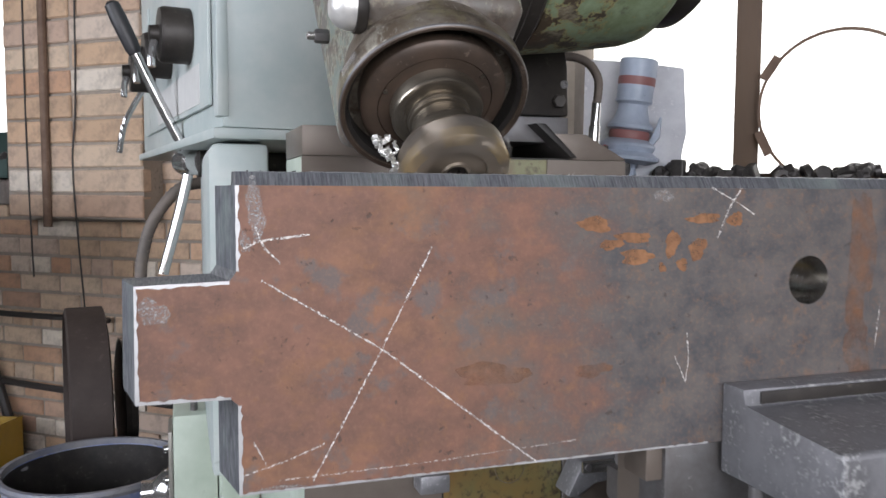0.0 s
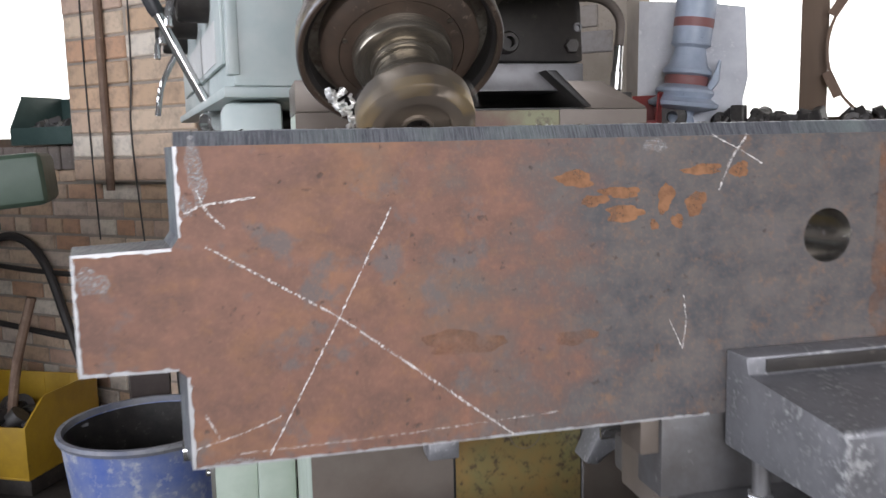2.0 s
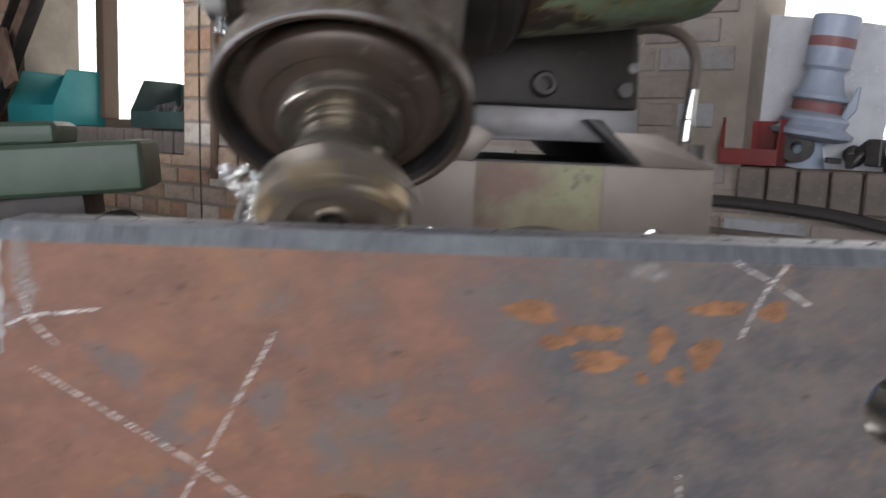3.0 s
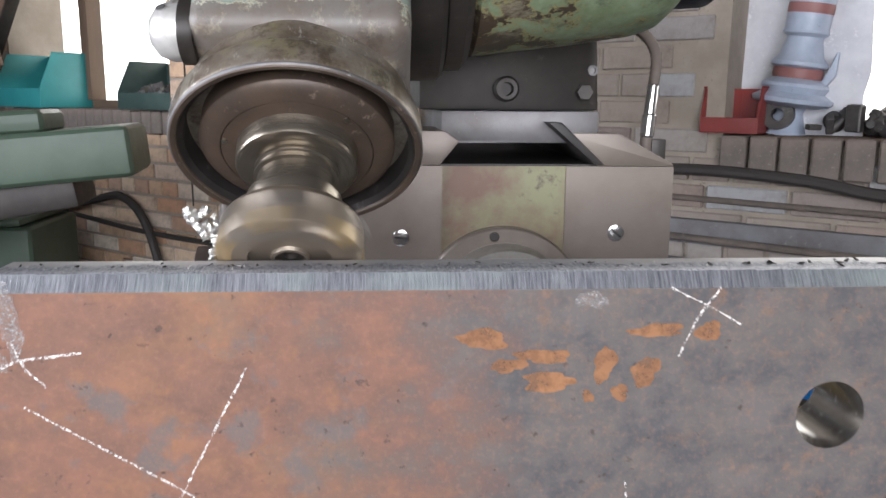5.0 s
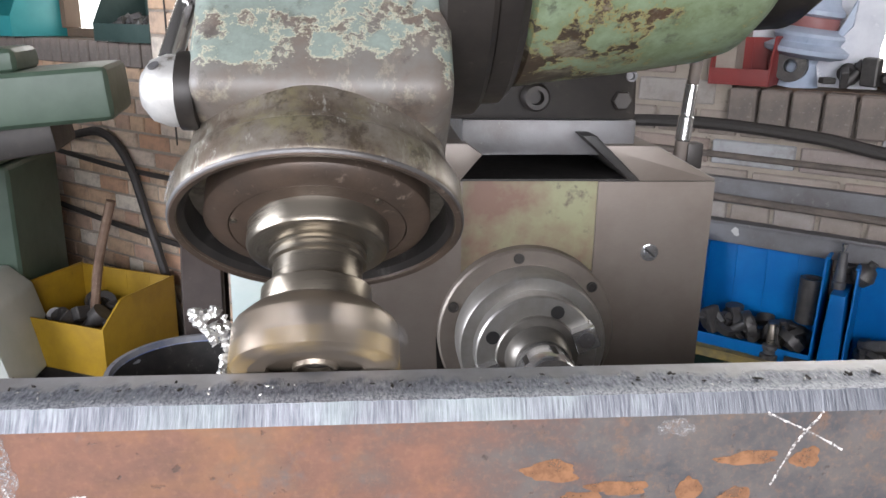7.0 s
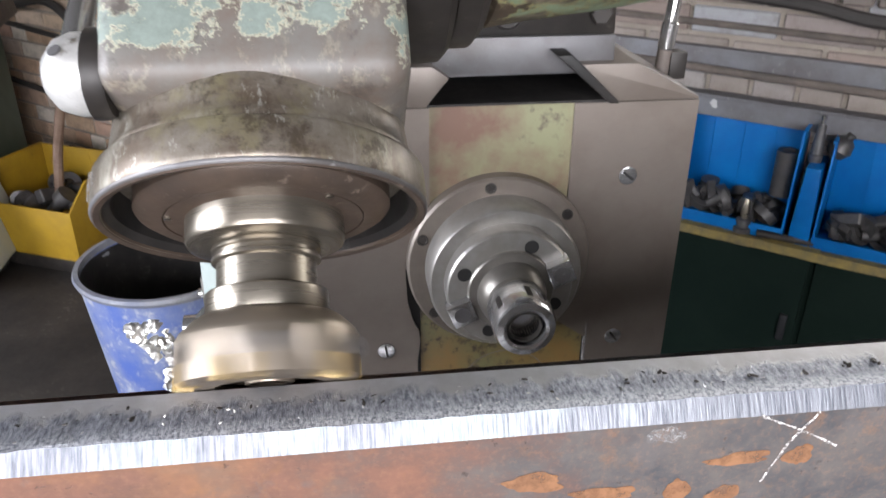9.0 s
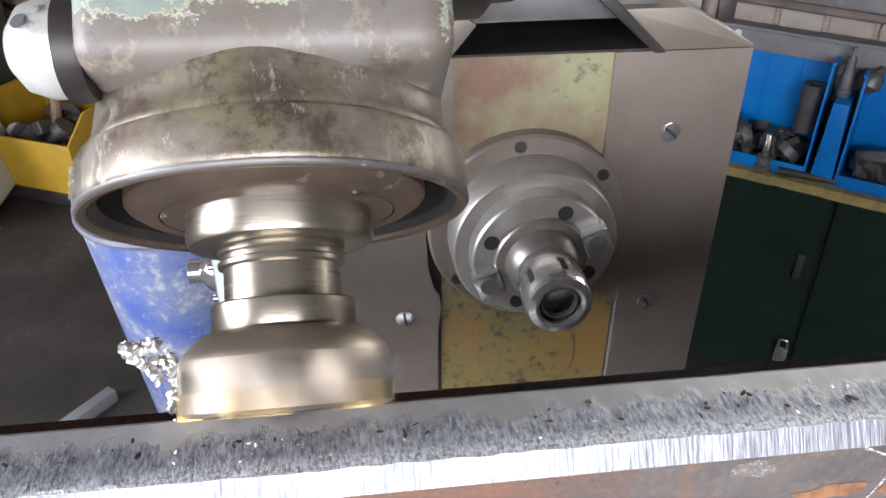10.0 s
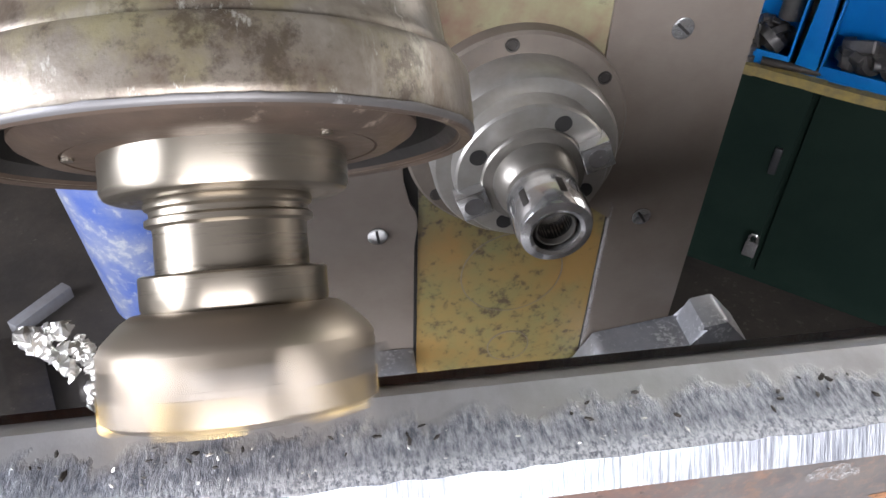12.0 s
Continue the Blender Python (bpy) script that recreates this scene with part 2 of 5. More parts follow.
M = dict(
    plate=rust_plate(), cut=gas_cut(), top=milled_top(), chalk=chalk_mat(),
    orange=broken("orange_rust", (0.29, 0.14, 0.066), (0.22, 0.105, 0.052), 60, 0.14, 0.56, 0.85),
    rust_band=broken("brown_orange_rust_band", (0.27, 0.128, 0.065), (0.2, 0.1, 0.058), 42, 0.36, 0.86, 0.85),
    scrape=broken("scraped_bright_steel", (0.45, 0.44, 0.43), (0.3, 0.29, 0.285), 900, 0.42, 0.72, 0.5),
    land=steel("ground_way_steel", (0.175, 0.145, 0.12), (0.32, 0.48), (1, 1, 6), 160, (0.11, 0.08, 0.06), 0.3),
    upper_panel=mottled("brown_green_old_paint", (0.135, 0.075, 0.05), (0.19, 0.19, 0.105), (0.07, 0.045, 0.034), 11, 60, (0.4, 0.6)),
    yellow_panel=mottled("ochre_green_old_paint", (0.22, 0.135, 0.045), (0.15, 0.14, 0.06), (0.05, 0.034, 0.024), 9, 80, (0.26, 0.46), spots=0.558),
    casting=peeling("flaked_green_casting", (0.205, 0.245, 0.215), (0.13, 0.155, 0.135), (0.36, 0.35, 0.26), (0.135, 0.125, 0.112), 0.49, low=(0.108, 0.078)),
    # motor: the dark bare underside is lost paint plus painted shade
    motor=peeling("flaked_light_green_housing", (0.24, 0.31, 0.20), (0.15, 0.19, 0.10), (0.30, 0.26, 0.11), (0.045, 0.039, 0.028), 0.575, low=(0.09, 0.17), axis="X"),
    ring=patina(),
    dark_iron=mottled("dark_oily_iron", (0.024, 0.021, 0.019), (0.042, 0.036, 0.031), (0.095, 0.082, 0.07), 14, 70, (0.35, 0.6), 0.3),
    cavity=mottled("black_grease_and_shade", (0.018, 0.017, 0.016), (0.03, 0.027, 0.025), (0.08, 0.075, 0.07), 20, 90, (0.25, 0.5)),
    cover=mottled("brown_bearing_cover", (0.095, 0.066, 0.048), (0.06, 0.044, 0.034), (0.2, 0.155, 0.12), 18, 140, (0.35, 0.55), 0.3),
    spindle=steel("turned_steel", (0.33, 0.295, 0.24), (0.24, 0.32), (1, 1, 5), 40, (0.15, 0.115, 0.08), 0.9, 0.000008),
    cutter=steel("worn_cutter_steel", (0.38, 0.325, 0.26), (0.33, 0.47), (1, 1, 4), 30, (0.14, 0.095, 0.058), 0.8, 0.00002),
    gold=flat("gold_coated_carbide", (0.6, 0.42, 0.16), 0.3, 0.6),
    nose=steel("satin_steel", (0.36, 0.345, 0.32), (0.28, 0.44), (1, 1, 1), 110, (0.17, 0.145, 0.115), 0.65),
    bore=steel("bored_steel", (0.55, 0.54, 0.52), (0.18, 0.32), (1, 6, 1), 140, (0.3, 0.27, 0.24), 0.95),
    flange=steel("brown_stained_steel", (0.20, 0.17, 0.14), (0.34, 0.5), (1, 1, 1), 130, (0.09, 0.065, 0.05), 0.4),
    chuck=steel("dark_chuck_steel", (0.24, 0.225, 0.20), (0.26, 0.42), (1, 1, 1), 120, (0.12, 0.10, 0.08), 0.7),
    pale=mottled("pale_machined_steel", (0.5, 0.5, 0.5), (0.42, 0.42, 0.42), (0.25, 0.24, 0.23), 12, 90, (0.35, 0.55), 0.3),
    bright=steel("polished_steel", (0.7, 0.7, 0.7), (0.1, 0.22), (1, 1, 1), 60, (0.45, 0.43, 0.4)),
    worn_chrome=mottled("worn_white_metal", (0.72, 0.71, 0.68), (0.5, 0.49, 0.47), (0.16, 0.14, 0.11), 30, 130, (0.22, 0.45), 0.55, 0.0003, 0.60),
    hole=flat("dark_hole", (0.012, 0.011, 0.01), 0.6),
    black=flat("black_plastic", (0.02, 0.02, 0.022), 0.45),
    green_body=mottled("pale_green_machine_paint", (0.38, 0.44, 0.36), (0.46, 0.52, 0.44), (0.2, 0.2, 0.15), 6, 50, (0.3, 0.5), spots=0.66),
    aqua_body=mottled("pale_aqua_machine_paint", (0.38, 0.44, 0.43), (0.46, 0.5, 0.48), (0.22, 0.24, 0.22), 6, 40, (0.3, 0.5), spots=0.66),
    lathe_green=mottled("mid_green_machine_paint", (0.045, 0.072, 0.05), (0.066, 0.1, 0.07), (0.034, 0.046, 0.034), 5, 40, (0.35, 0.55), spots=0.68),
    table=steel("scraped_table_iron", (0.36, 0.36, 0.37), (0.28, 0.45), (6, 1, 1), 60, (0.2, 0.19, 0.18), 0.8, 0.0001),
    jaw=mottled("pitted_jaw_steel", (0.27, 0.27, 0.285), (0.19, 0.19, 0.20), (0.48, 0.48, 0.48), 16, 170, (0.3, 0.55), 0.6, 0.0006, 0.57),
    vice=mottled("grimy_vice_iron", (0.165, 0.162, 0.165), (0.105, 0.097, 0.092), (0.34, 0.335, 0.33), 12, 90, (0.35, 0.6), 0.6, 0.0004, 0.63),
    brick=brick_mat(False), brick_far=brick_mat(True), soot=brick_mat(False, True), soot_far=brick_mat(True, True),
    mortar=mottled("grey_mortar", (0.28, 0.24, 0.2), (0.36, 0.31, 0.26), (0.17, 0.145, 0.125), 5, 70, (0.85, 0.95), 0.0, 0.003),
    sill_brick=mottled("sooty_sill_brick", (0.23, 0.185, 0.16), (0.15, 0.13, 0.115), (0.3, 0.26, 0.23), 7, 60, (0.8, 0.95), 0.0, 0.002),
    wood=mottled("dark_window_timber", (0.13, 0.085, 0.055), (0.09, 0.06, 0.042), (0.22, 0.16, 0.11), 4, 60, (0.6, 0.8), 0.0, 0.0006, 0.62, (1, 1, 0.15)),
    sky_glow=flat("overcast_glow", (1.0, 0.99, 0.97), 1.0, 0.0, 3.2),
    floor=mottled("oily_workshop_floor", (0.025, 0.022, 0.02), (0.042, 0.036, 0.031), (0.09, 0.08, 0.07), 3, 40, (0.5, 0.8), 0.0, 0.002),
    plaster=mottled("darkened_room_plaster", (0.2, 0.185, 0.165), (0.15, 0.14, 0.125), (0.1, 0.09, 0.08), 2, 30, (0.8, 0.95), 0.0, 0.001),
    roof=mottled("dark_unseen_roof", (0.07, 0.064, 0.058), (0.05, 0.046, 0.042), (0.035, 0.032, 0.03), 2, 30, (0.8, 0.95), 0.0, 0.001),
    cable=flat("grimy_cable", (0.045, 0.04, 0.037), 0.6),
    pipe=mottled("dusty_pipe", (0.16, 0.13, 0.11), (0.1, 0.085, 0.075), (0.26, 0.22, 0.19), 12, 60, (0.5, 0.8)),
    teal=mottled("teal_plastic", (0.02, 0.2, 0.21), (0.03, 0.24, 0.25), (0.02, 0.12, 0.13), 6, 60, (0.35, 0.5), spots=0.7),
    dark_green=mottled("dark_green_plastic", (0.03, 0.055, 0.05), (0.045, 0.075, 0.068), (0.12, 0.14, 0.13), 8, 60, (0.35, 0.55), spots=0.66),
    red=mottled("dusty_red_plastic", (0.24, 0.028, 0.025), (0.19, 0.03, 0.028), (0.28, 0.12, 0.1), 9, 60, (0.4, 0.6), spots=0.66),
    blue=mottled("bright_blue_plastic", (0.0, 0.11, 0.36), (0.0, 0.14, 0.42), (0.02, 0.07, 0.16), 7, 70, (0.3, 0.5), spots=0.68),
    yellow=mottled("yellow_plastic", (0.33, 0.2, 0.012), (0.27, 0.16, 0.012), (0.1, 0.07, 0.025), 8, 50, (0.4, 0.6), spots=0.66),
    drum=mottled("scuffed_blue_drum_paint", (0.07, 0.115, 0.33), (0.19, 0.22, 0.33), (0.36, 0.37, 0.4), 6, 34, (0.35, 0.6), 0.0, 0.0005, 0.56),
    drum_rim=mottled("worn_blue_grey_rim", (0.12, 0.13, 0.17), (0.2, 0.2, 0.21), (0.06, 0.06, 0.07), 9, 60, (0.35, 0.6)),
    cabinet=mottled("dark_green_cabinet_paint", (0.007, 0.014, 0.011), (0.01, 0.018, 0.014), (0.022, 0.028, 0.024), 4, 50, (0.6, 0.8), spots=0.7),
    board=mottled("oily_bench_board", (0.12, 0.09, 0.06), (0.2, 0.15, 0.07), (0.06, 0.05, 0.04), 8, 60, (0.55, 0.8)),
    bench_edge=mottled("ragged_yellow_edge", (0.3, 0.22, 0.06), (0.17, 0.13, 0.06), (0.1, 0.08, 0.05), 16, 80, (0.6, 0.8)),
    parts=mottled("greasy_parts", (0.07, 0.065, 0.065), (0.1, 0.095, 0.09), (0.2, 0.19, 0.18), 20, 90, (0.35, 0.6), 0.5),
    shelf=mottled("grey_dusty_steel_shelf", (0.2, 0.2, 0.21), (0.14, 0.13, 0.13), (0.3, 0.29, 0.28), 6, 60, (0.45, 0.7), 0.3),
    glaze=mottled("pale_blue_enamel", (0.42, 0.48, 0.58), (0.34, 0.4, 0.5), (0.2, 0.22, 0.26), 9, 60, (0.3, 0.5), spots=0.66),
    red_band=flat("red_band", (0.30, 0.13, 0.125), 0.5),
    paper=mottled("torn_translucent_sheet", (0.66, 0.67, 0.7), (0.55, 0.56, 0.6), (0.85, 0.85, 0.86), 9, 40, (0.5, 0.7), spots=0.6),
    chip=steel("curled_swarf", (0.75, 0.745, 0.72), (0.3, 0.45), (1, 1, 1), 200, (0.5, 0.48, 0.44)),
    beam=mottled("rusty_angle_iron", (0.13, 0.08, 0.055), (0.2, 0.13, 0.09), (0.3, 0.24, 0.18), 10, 60, (0.6, 0.8)),
    pale_panel=mottled("pale_grey_machine_panel", (0.4, 0.43, 0.39), (0.46, 0.48, 0.44), (0.25, 0.25, 0.22), 5, 40, (0.4, 0.6), spots=0.68),
    label=flat("white_label", (0.6, 0.6, 0.58), 0.6),
    rubber=mottled("brown_belt_guard", (0.035, 0.024, 0.02), (0.05, 0.036, 0.03), (0.08, 0.06, 0.052), 8, 50, (0.6, 0.8)),
)
# dull, grimy coats with little shine
for key, shine in (("cabinet", 0.05), ("floor", 0.2), ("cavity", 0.25), ("board", 0.25), ("blue", 0.3)):
    M[key].node_tree.nodes["Principled BSDF"].inputs["Specular IOR Level"].default_value = shine


# ---- building helpers ----


def thing(name, m, label, category, group="", kind=""):
    ob = new(name)
    ob.empty_display_size = 0.05
    ob.matrix_world = m
    return tagged(ob, label, category, group, kind)


def mesh_of(name, bm, material, smooth=35):
    bmesh.ops.recalc_face_normals(bm, faces=bm.faces)
    me = bpy.data.meshes.new(name)
    bm.to_mesh(me)
    bm.free()
    for mt in (material if isinstance(material, (list, tuple)) else [material]):
        me.materials.append(mt)
    if smooth:
        me.shade_smooth()
        me.set_sharp_from_angle(angle=radians(smooth))
    return me


SLIM = Matrix.Diagonal((0.956, 0.956, 1, 1))


def part(name, bm, material, parent, label="", smooth=35, slim=False):
    if slim:
        bm.transform(SLIM)
    ob = new(name, mesh_of(name, bm, material, smooth))
    ob.parent = parent
    if label:
        ob["label"] = label
    return ob


def solid(name, bm, material, m, label, category, group="", kind="", smooth=35):
    """A thing of one mesh."""
    ob = new(name, mesh_of(name, bm, material, smooth))
    ob.matrix_world = m
    return tagged(ob, label, category, group, kind)


def box(x0, x1, y0, y1, z0, z1, bevel=0.0, bm=None, m=None, seg=2):
    out = bm or bmesh.new()
    b = bmesh.new()
    bmesh.ops.create_cube(b, size=1, matrix=Matrix.Translation(((x0 + x1) / 2, (y0 + y1) / 2, (z0 + z1) / 2)) @ Matrix.Diagonal((x1 - x0, y1 - y0, z1 - z0, 1)))
    if bevel:
        bmesh.ops.bevel(b, geom=b.edges[:], offset=bevel, segments=seg, affect="EDGES", profile=0.6)
    if m:
        b.transform(m)
    return merge(out, b)


def merge(out, b):
    me = bpy.data.meshes.new("tmp")
    b.to_mesh(me)
    b.free()
    out.from_mesh(me)
    bpy.data.meshes.remove(me)
    return out


def lathe(profile, seg=48, m=None, bm=None, arc=360.0, ends=True):
    """Turns (radius, height) pairs round the z axis."""
    out = bm or bmesh.new()
    b = bmesh.new()
    full = arc >= 360
    n = seg if full else seg + 1
    rings = []
    for r, z in profile:
        rings.append([b.verts.new((r * math.cos(radians(arc) * i / seg), r * math.sin(radians(arc) * i / seg), z)) for i in range(n)])
    for lo, hi in zip(rings, rings[1:]):
        for i in range(seg):
            j = (i + 1) % n
            b.faces.new((lo[i], lo[j], hi[j], hi[i]))
    if ends and full:
        for ring, r in ((rings[0], profile[0][0]), (rings[-1], profile[-1][0])):
            if r > 1e-4:
                b.faces.new(ring)
    bmesh.ops.remove_doubles(b, verts=b.verts[:], dist=1e-6)
    if m:
        b.transform(m)
    return merge(out, b)


def prism(points, y0, y1, bevel=0.0, bm=None, m=None):
    """An outline in x and z, drawn out along y."""
    out = bm or bmesh.new()
    b = bmesh.new()
    front = [b.verts.new((x, y0, z)) for x, z in points]
    back = [b.verts.new((x, y1, z)) for x, z in points]
    b.faces.new(front)
    b.faces.new(back[::-1])
    for i in range(len(points)):
        j = (i + 1) % len(points)
        b.faces.new((front[i], back[i], back[j], front[j]))
    if bevel:
        bmesh.ops.bevel(b, geom=b.edges[:], offset=bevel, segments=2, affect="EDGES", profile=0.6)
    if m:
        b.transform(m)
    return merge(out, b)


def tube(points, r, seg=10, bm=None, steps=8, ribs=0):
    """A round cord along a smooth line through points."""
    out = bm or bmesh.new()
    p = [Vector(q) for q in points]
    line = []
    for i in range(len(p) - 1):
        a, b, c, d = p[max(i - 1, 0)], p[i], p[i + 1], p[min(i + 2, len(p) - 1)]
        for k in range(steps):
            t = k / steps
            line.append(0.5 * ((2 * b) + (c - a) * t + (2 * a - 5 * b + 4 * c - d) * t * t + (3 * b - a - 3 * c + d) * t ** 3))
    line.append(p[-1])
    rings = []
    up = Vector((0.31, 0.22, 0.93))
    for i, q in enumerate(line):
        d = (line[min(i + 1, len(line) - 1)] - line[max(i - 1, 0)]).normalized()
        s = d.cross(up).normalized()
        u = s.cross(d)
        rr = r * (1.12 if ribs and i % 2 else 1)
        rings.append([out.verts.new(q + (s * math.cos(a) + u * math.sin(a)) * rr) for a in (2 * math.pi * k / seg for k in range(seg))])
    for lo, hi in zip(rings, rings[1:]):
        for k in range(seg):
            out.faces.new((lo[k], lo[(k + 1) % seg], hi[(k + 1) % seg], hi[k]))
    out.faces.new(rings[0])
    out.faces.new(rings[-1])
    return out


def hexagon(r, h, m, bm=None):
    return lathe([(r * 0.86, 0), (r, h * 0.12), (r, h * 0.85), (r * 0.86, h)], 6, m, bm)


O = pose(0, 0, HZ)
BACK = pose(0, 0, 0, 90)           # turns z to -y: towards the viewer
MOVING = []

# ---- the room ----
WALL = pose(0.9, 2.0, HZ, 0, 0, -39.6)      # the brick wall runs askew behind the machine; x along it, y into it
wins = [(-4.55, -2.72, 0.135, 1.5), (-0.02, 2.6, 0.10, 1.5)]
wall_back = thing("wall_back", WALL, "weathered brown brick wall with grey mortar joints", "wall", kind="structure")


def wall_body():
    bm = bmesh.new()
    xs = [-7.5] + [v for w in wins for v in w[:2]] + [3.6]
    for x0, x1 in ((xs[0], xs[1]), (xs[2], xs[3]), (xs[4], xs[5])):
        box(x0, x1, 0.012, 0.38, -HZ, 2.0, bm=bm)
    for a, b, z0, z1 in wins:
        box(a, b, 0.012, 0.38, -HZ, z0 - 0.095, bm=bm)
        box(a, b, 0.012, 0.38, z1, 2.0, bm=bm)
    return bm


part("wall_core", wall_body(), M["mortar"], wall_back, smooth=0)
floor = solid("floor", box(-7, 6, -4.5, 7, -0.1, 0), M["floor"], pose(0, 0, 0), "dark oily concrete workshop floor", "floor", kind="structure", smooth=0)
# unseen ceiling, made dark to lower the fill light and darken reflections
ceiling = solid("ceiling", box(-7, 6, -4.5, 7, 3.5, 3.6), M["roof"], pose(0, 0, 0), "unseen dark ceiling that cuts the fill light", "ceiling", kind="structure", smooth=0)


# unseen walls added to close the room; dark plaster cuts their bounce
def holed_wall(name, m, length, a, b, z0, z1):
    bm = bmesh.new()
    box(-length, a, 0, 0.3, 0, 3.5, bm=bm)
    box(b, length, 0, 0.3, 0, 3.5, bm=bm)
    box(a, b, 0, 0.3, 0, z0, bm=bm)
    box(a, b, 0, 0.3, z1, 3.5, bm=bm)
    return solid(name, bm, M["plaster"], m, "unseen plain plastered wall with a wide window opening", "wall", kind="structure", smooth=0)


holed_wall("wall_front", pose(-0.6, -4.0, 0, 0, 0, 180), 6.4, -2.2, 2.2, 1.2, 3.4)
holed_wall("wall_side", pose(-4.5, -0.6, 0, 0, 0, 90), 8, -1.7, 1.7, 1.2, 3.4)
solid("wall_right", box(5.0, 5.3, -4.5, 7, 0, 3.5), M["plaster"], pose(0, 0, 0), "unseen plain plastered wall closing the room", "wall", kind="structure", smooth=0)

for k, (a, b, z0, z1) in enumerate(wins):
    w = thing("window_%d" % (k + 1), WALL, "dark timber window with blown-out daylight behind", "window", kind="structure")
    part("window_sill", box(a, b, 0.03, 0.36, z0 - 0.095, z0 - 0.07, 0.004), M["wood"], w)
    part("window_frame", box(a, b, 0.2, 0.26, z0 - 0.07, z0 - 0.02, 0.004), M["wood"], w)
    for x in ([-3.99] if k == 0 else [0.53, 1.5]):
        part("mullion", box(x, x + 0.085, 0.17, 0.27, z0 - 0.02, z1, 0.006), M["wood"], w)
backdrop = solid("backdrop", box(-9, 5, 1.6, 1.62, -1.0, 3.0), M["sky_glow"], WALL, "white overcast sky outside the windows", "sky", kind="structure", smooth=0)


# ---- the milling machine's column ----
mill = thing("milling_machine", O, "old green universal milling machine with bare ground ways", "milling machine")
part("column", prism([(-0.337, -HZ), (0.147, -HZ), (0.147, 0.0535), (-0.337, 0.0535)], 0.4375, 0.60, 0.003), M["green_body"], mill)
part("column_rear", prism([(-0.337, -HZ), (0.140, -HZ), (0.140, -0.12), (0.09, 0.0), (-0.337, 0.0)], 0.602, 1.1, 0.01), M["green_body"], mill)
part("way_land", prism([(-0.3375, 0.0535), (-0.128, 0.0535), (-0.128, -0.05), (-0.147, -0.085), (-0.154, -0.125), (-0.152, -0.165), (-0.146, -0.19), (-0.1405, -0.20), (-0.1385, -0.215), (-0.142, -0.24), (-0.142, -0.95), (-0.3375, -0.95)], 0.433, 0.4375), M["land"], mill, "ground steel way, dull and stained")
part("way_land", prism([(0.0185, 0.0535), (0.0185, -0.20), (0.052, -0.225), (0.052, -0.95), (0.1475, -0.95), (0.1475, 0.0535)], 0.433, 0.4375), M["land"], mill, "ground steel way, dull and stained")
part("upper_panel", box(-0.128, 0.0185, 0.4365, 0.4378, -0.05, 0.0535), M["upper_panel"], mill, "brown and green worn paint", 0)
part("panel_gap", box(-0.16, 0.0518, 0.4369, 0.4379, -0.95, -0.055), M["hole"], mill, smooth=0)
part("lower_panel", box(-0.138, 0.049, 0.4362, 0.4374, -0.95, -0.06, 0.0004), M["yellow_panel"], mill, "ochre paint with dark flakes", 0)
bm = bmesh.new()
for k in range(25):          # worn bright edge of the way
    z = -0.93 + k * 0.029
    box(0.0505, 0.0535 + random.uniform(-0.0006, 0.0006), 0.4325, 0.4375, z, z + 0.029, 0, bm)
part("way_edge", bm, M["scrape"], mill)
part("inspection_disc", lathe([(0.0, 0), (0.05, 0), (0.052, 0.0012), (0.048, 0.0014), (0.0, 0.0014)], 48, pose(-0.04, 0.4365, -0.29, 90)), M["yellow_panel"], mill)
part("inspection_disc", lathe([(0.0, 0), (0.021, 0), (0.022, 0.0012), (0.019, 0.0014), (0.0, 0.0014)], 32, pose(-0.035, 0.4365, -0.40, 90)), M["yellow_panel"], mill)
for x, z, r in ((-0.04, -0.29, 0.0525), (-0.035, -0.40, 0.0225)):
    part("disc_groove", lathe([(r, 0), (r, 0.0006), (r + 0.0012, 0.0006), (r + 0.0012, 0)], 48, pose(x, 0.4362, z, 90), ends=False), M["flange"], mill, "dark joint round the disc")
for x, z in ((-0.176, -0.031), (0.081, -0.026), (0.085, -0.2245), (-0.177, -0.2245)):
    s = part("way_screw", lathe([(0.0098, 0), (0.0098, 0.0016), (0.0085, 0.002), (0, 0.002)], 24, pose(x, 0.4332, z, 90)), M["bright"], mill)
    a = pose(x, 0.4306, z, 0, random.uniform(0, 90))
    part("slot", box(-0.0075, 0.0075, 0, 0.001, -0.0012, 0.0012, m=a), M["hole"], s, smooth=0)

# the dovetail on top, its black slot and gib
part("side_cover", box(0.148, 0.176, 0.56, 1.05, -0.75, -0.205, 0.012, seg=3), M["green_body"], mill, "pale green side cover")
part("shoulder", prism([(0.056, 0.054), (0.147, 0.054), (0.147, 0.0565), (0.08, 0.092), (0.014, 0.092)], 0.433, 0.60, 0.0015), M["land"], mill)
part("shoulder", prism([(-0.337, 0.054), (-0.131, 0.054), (-0.108, 0.082), (-0.125, 0.094), (-0.337, 0.094)], 0.433, 0.60, 0.0015), M["land"], mill)
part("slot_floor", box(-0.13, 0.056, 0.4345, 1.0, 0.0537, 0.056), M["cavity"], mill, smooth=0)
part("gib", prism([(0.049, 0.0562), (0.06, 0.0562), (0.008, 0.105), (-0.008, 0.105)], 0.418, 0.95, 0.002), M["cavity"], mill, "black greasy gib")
part("overarm", prism([(-0.1285, 0.117), (-0.1285, 0.082), (-0.112, 0.0795), (0.03, 0.0795), (0.059, 0.09), (0.059, 0.117)], 0.448, 1.1, 0.002), M["vice"], mill, "bare steel overarm slide")
part("bracket", prism([(-0.155, 0.118), (0.056, 0.118), (0.051, 0.19), (0.03, 0.33), (-0.155, 0.33)], 0.44, 0.95, 0.006), M["dark_iron"], mill, "dark oily overarm bracket")
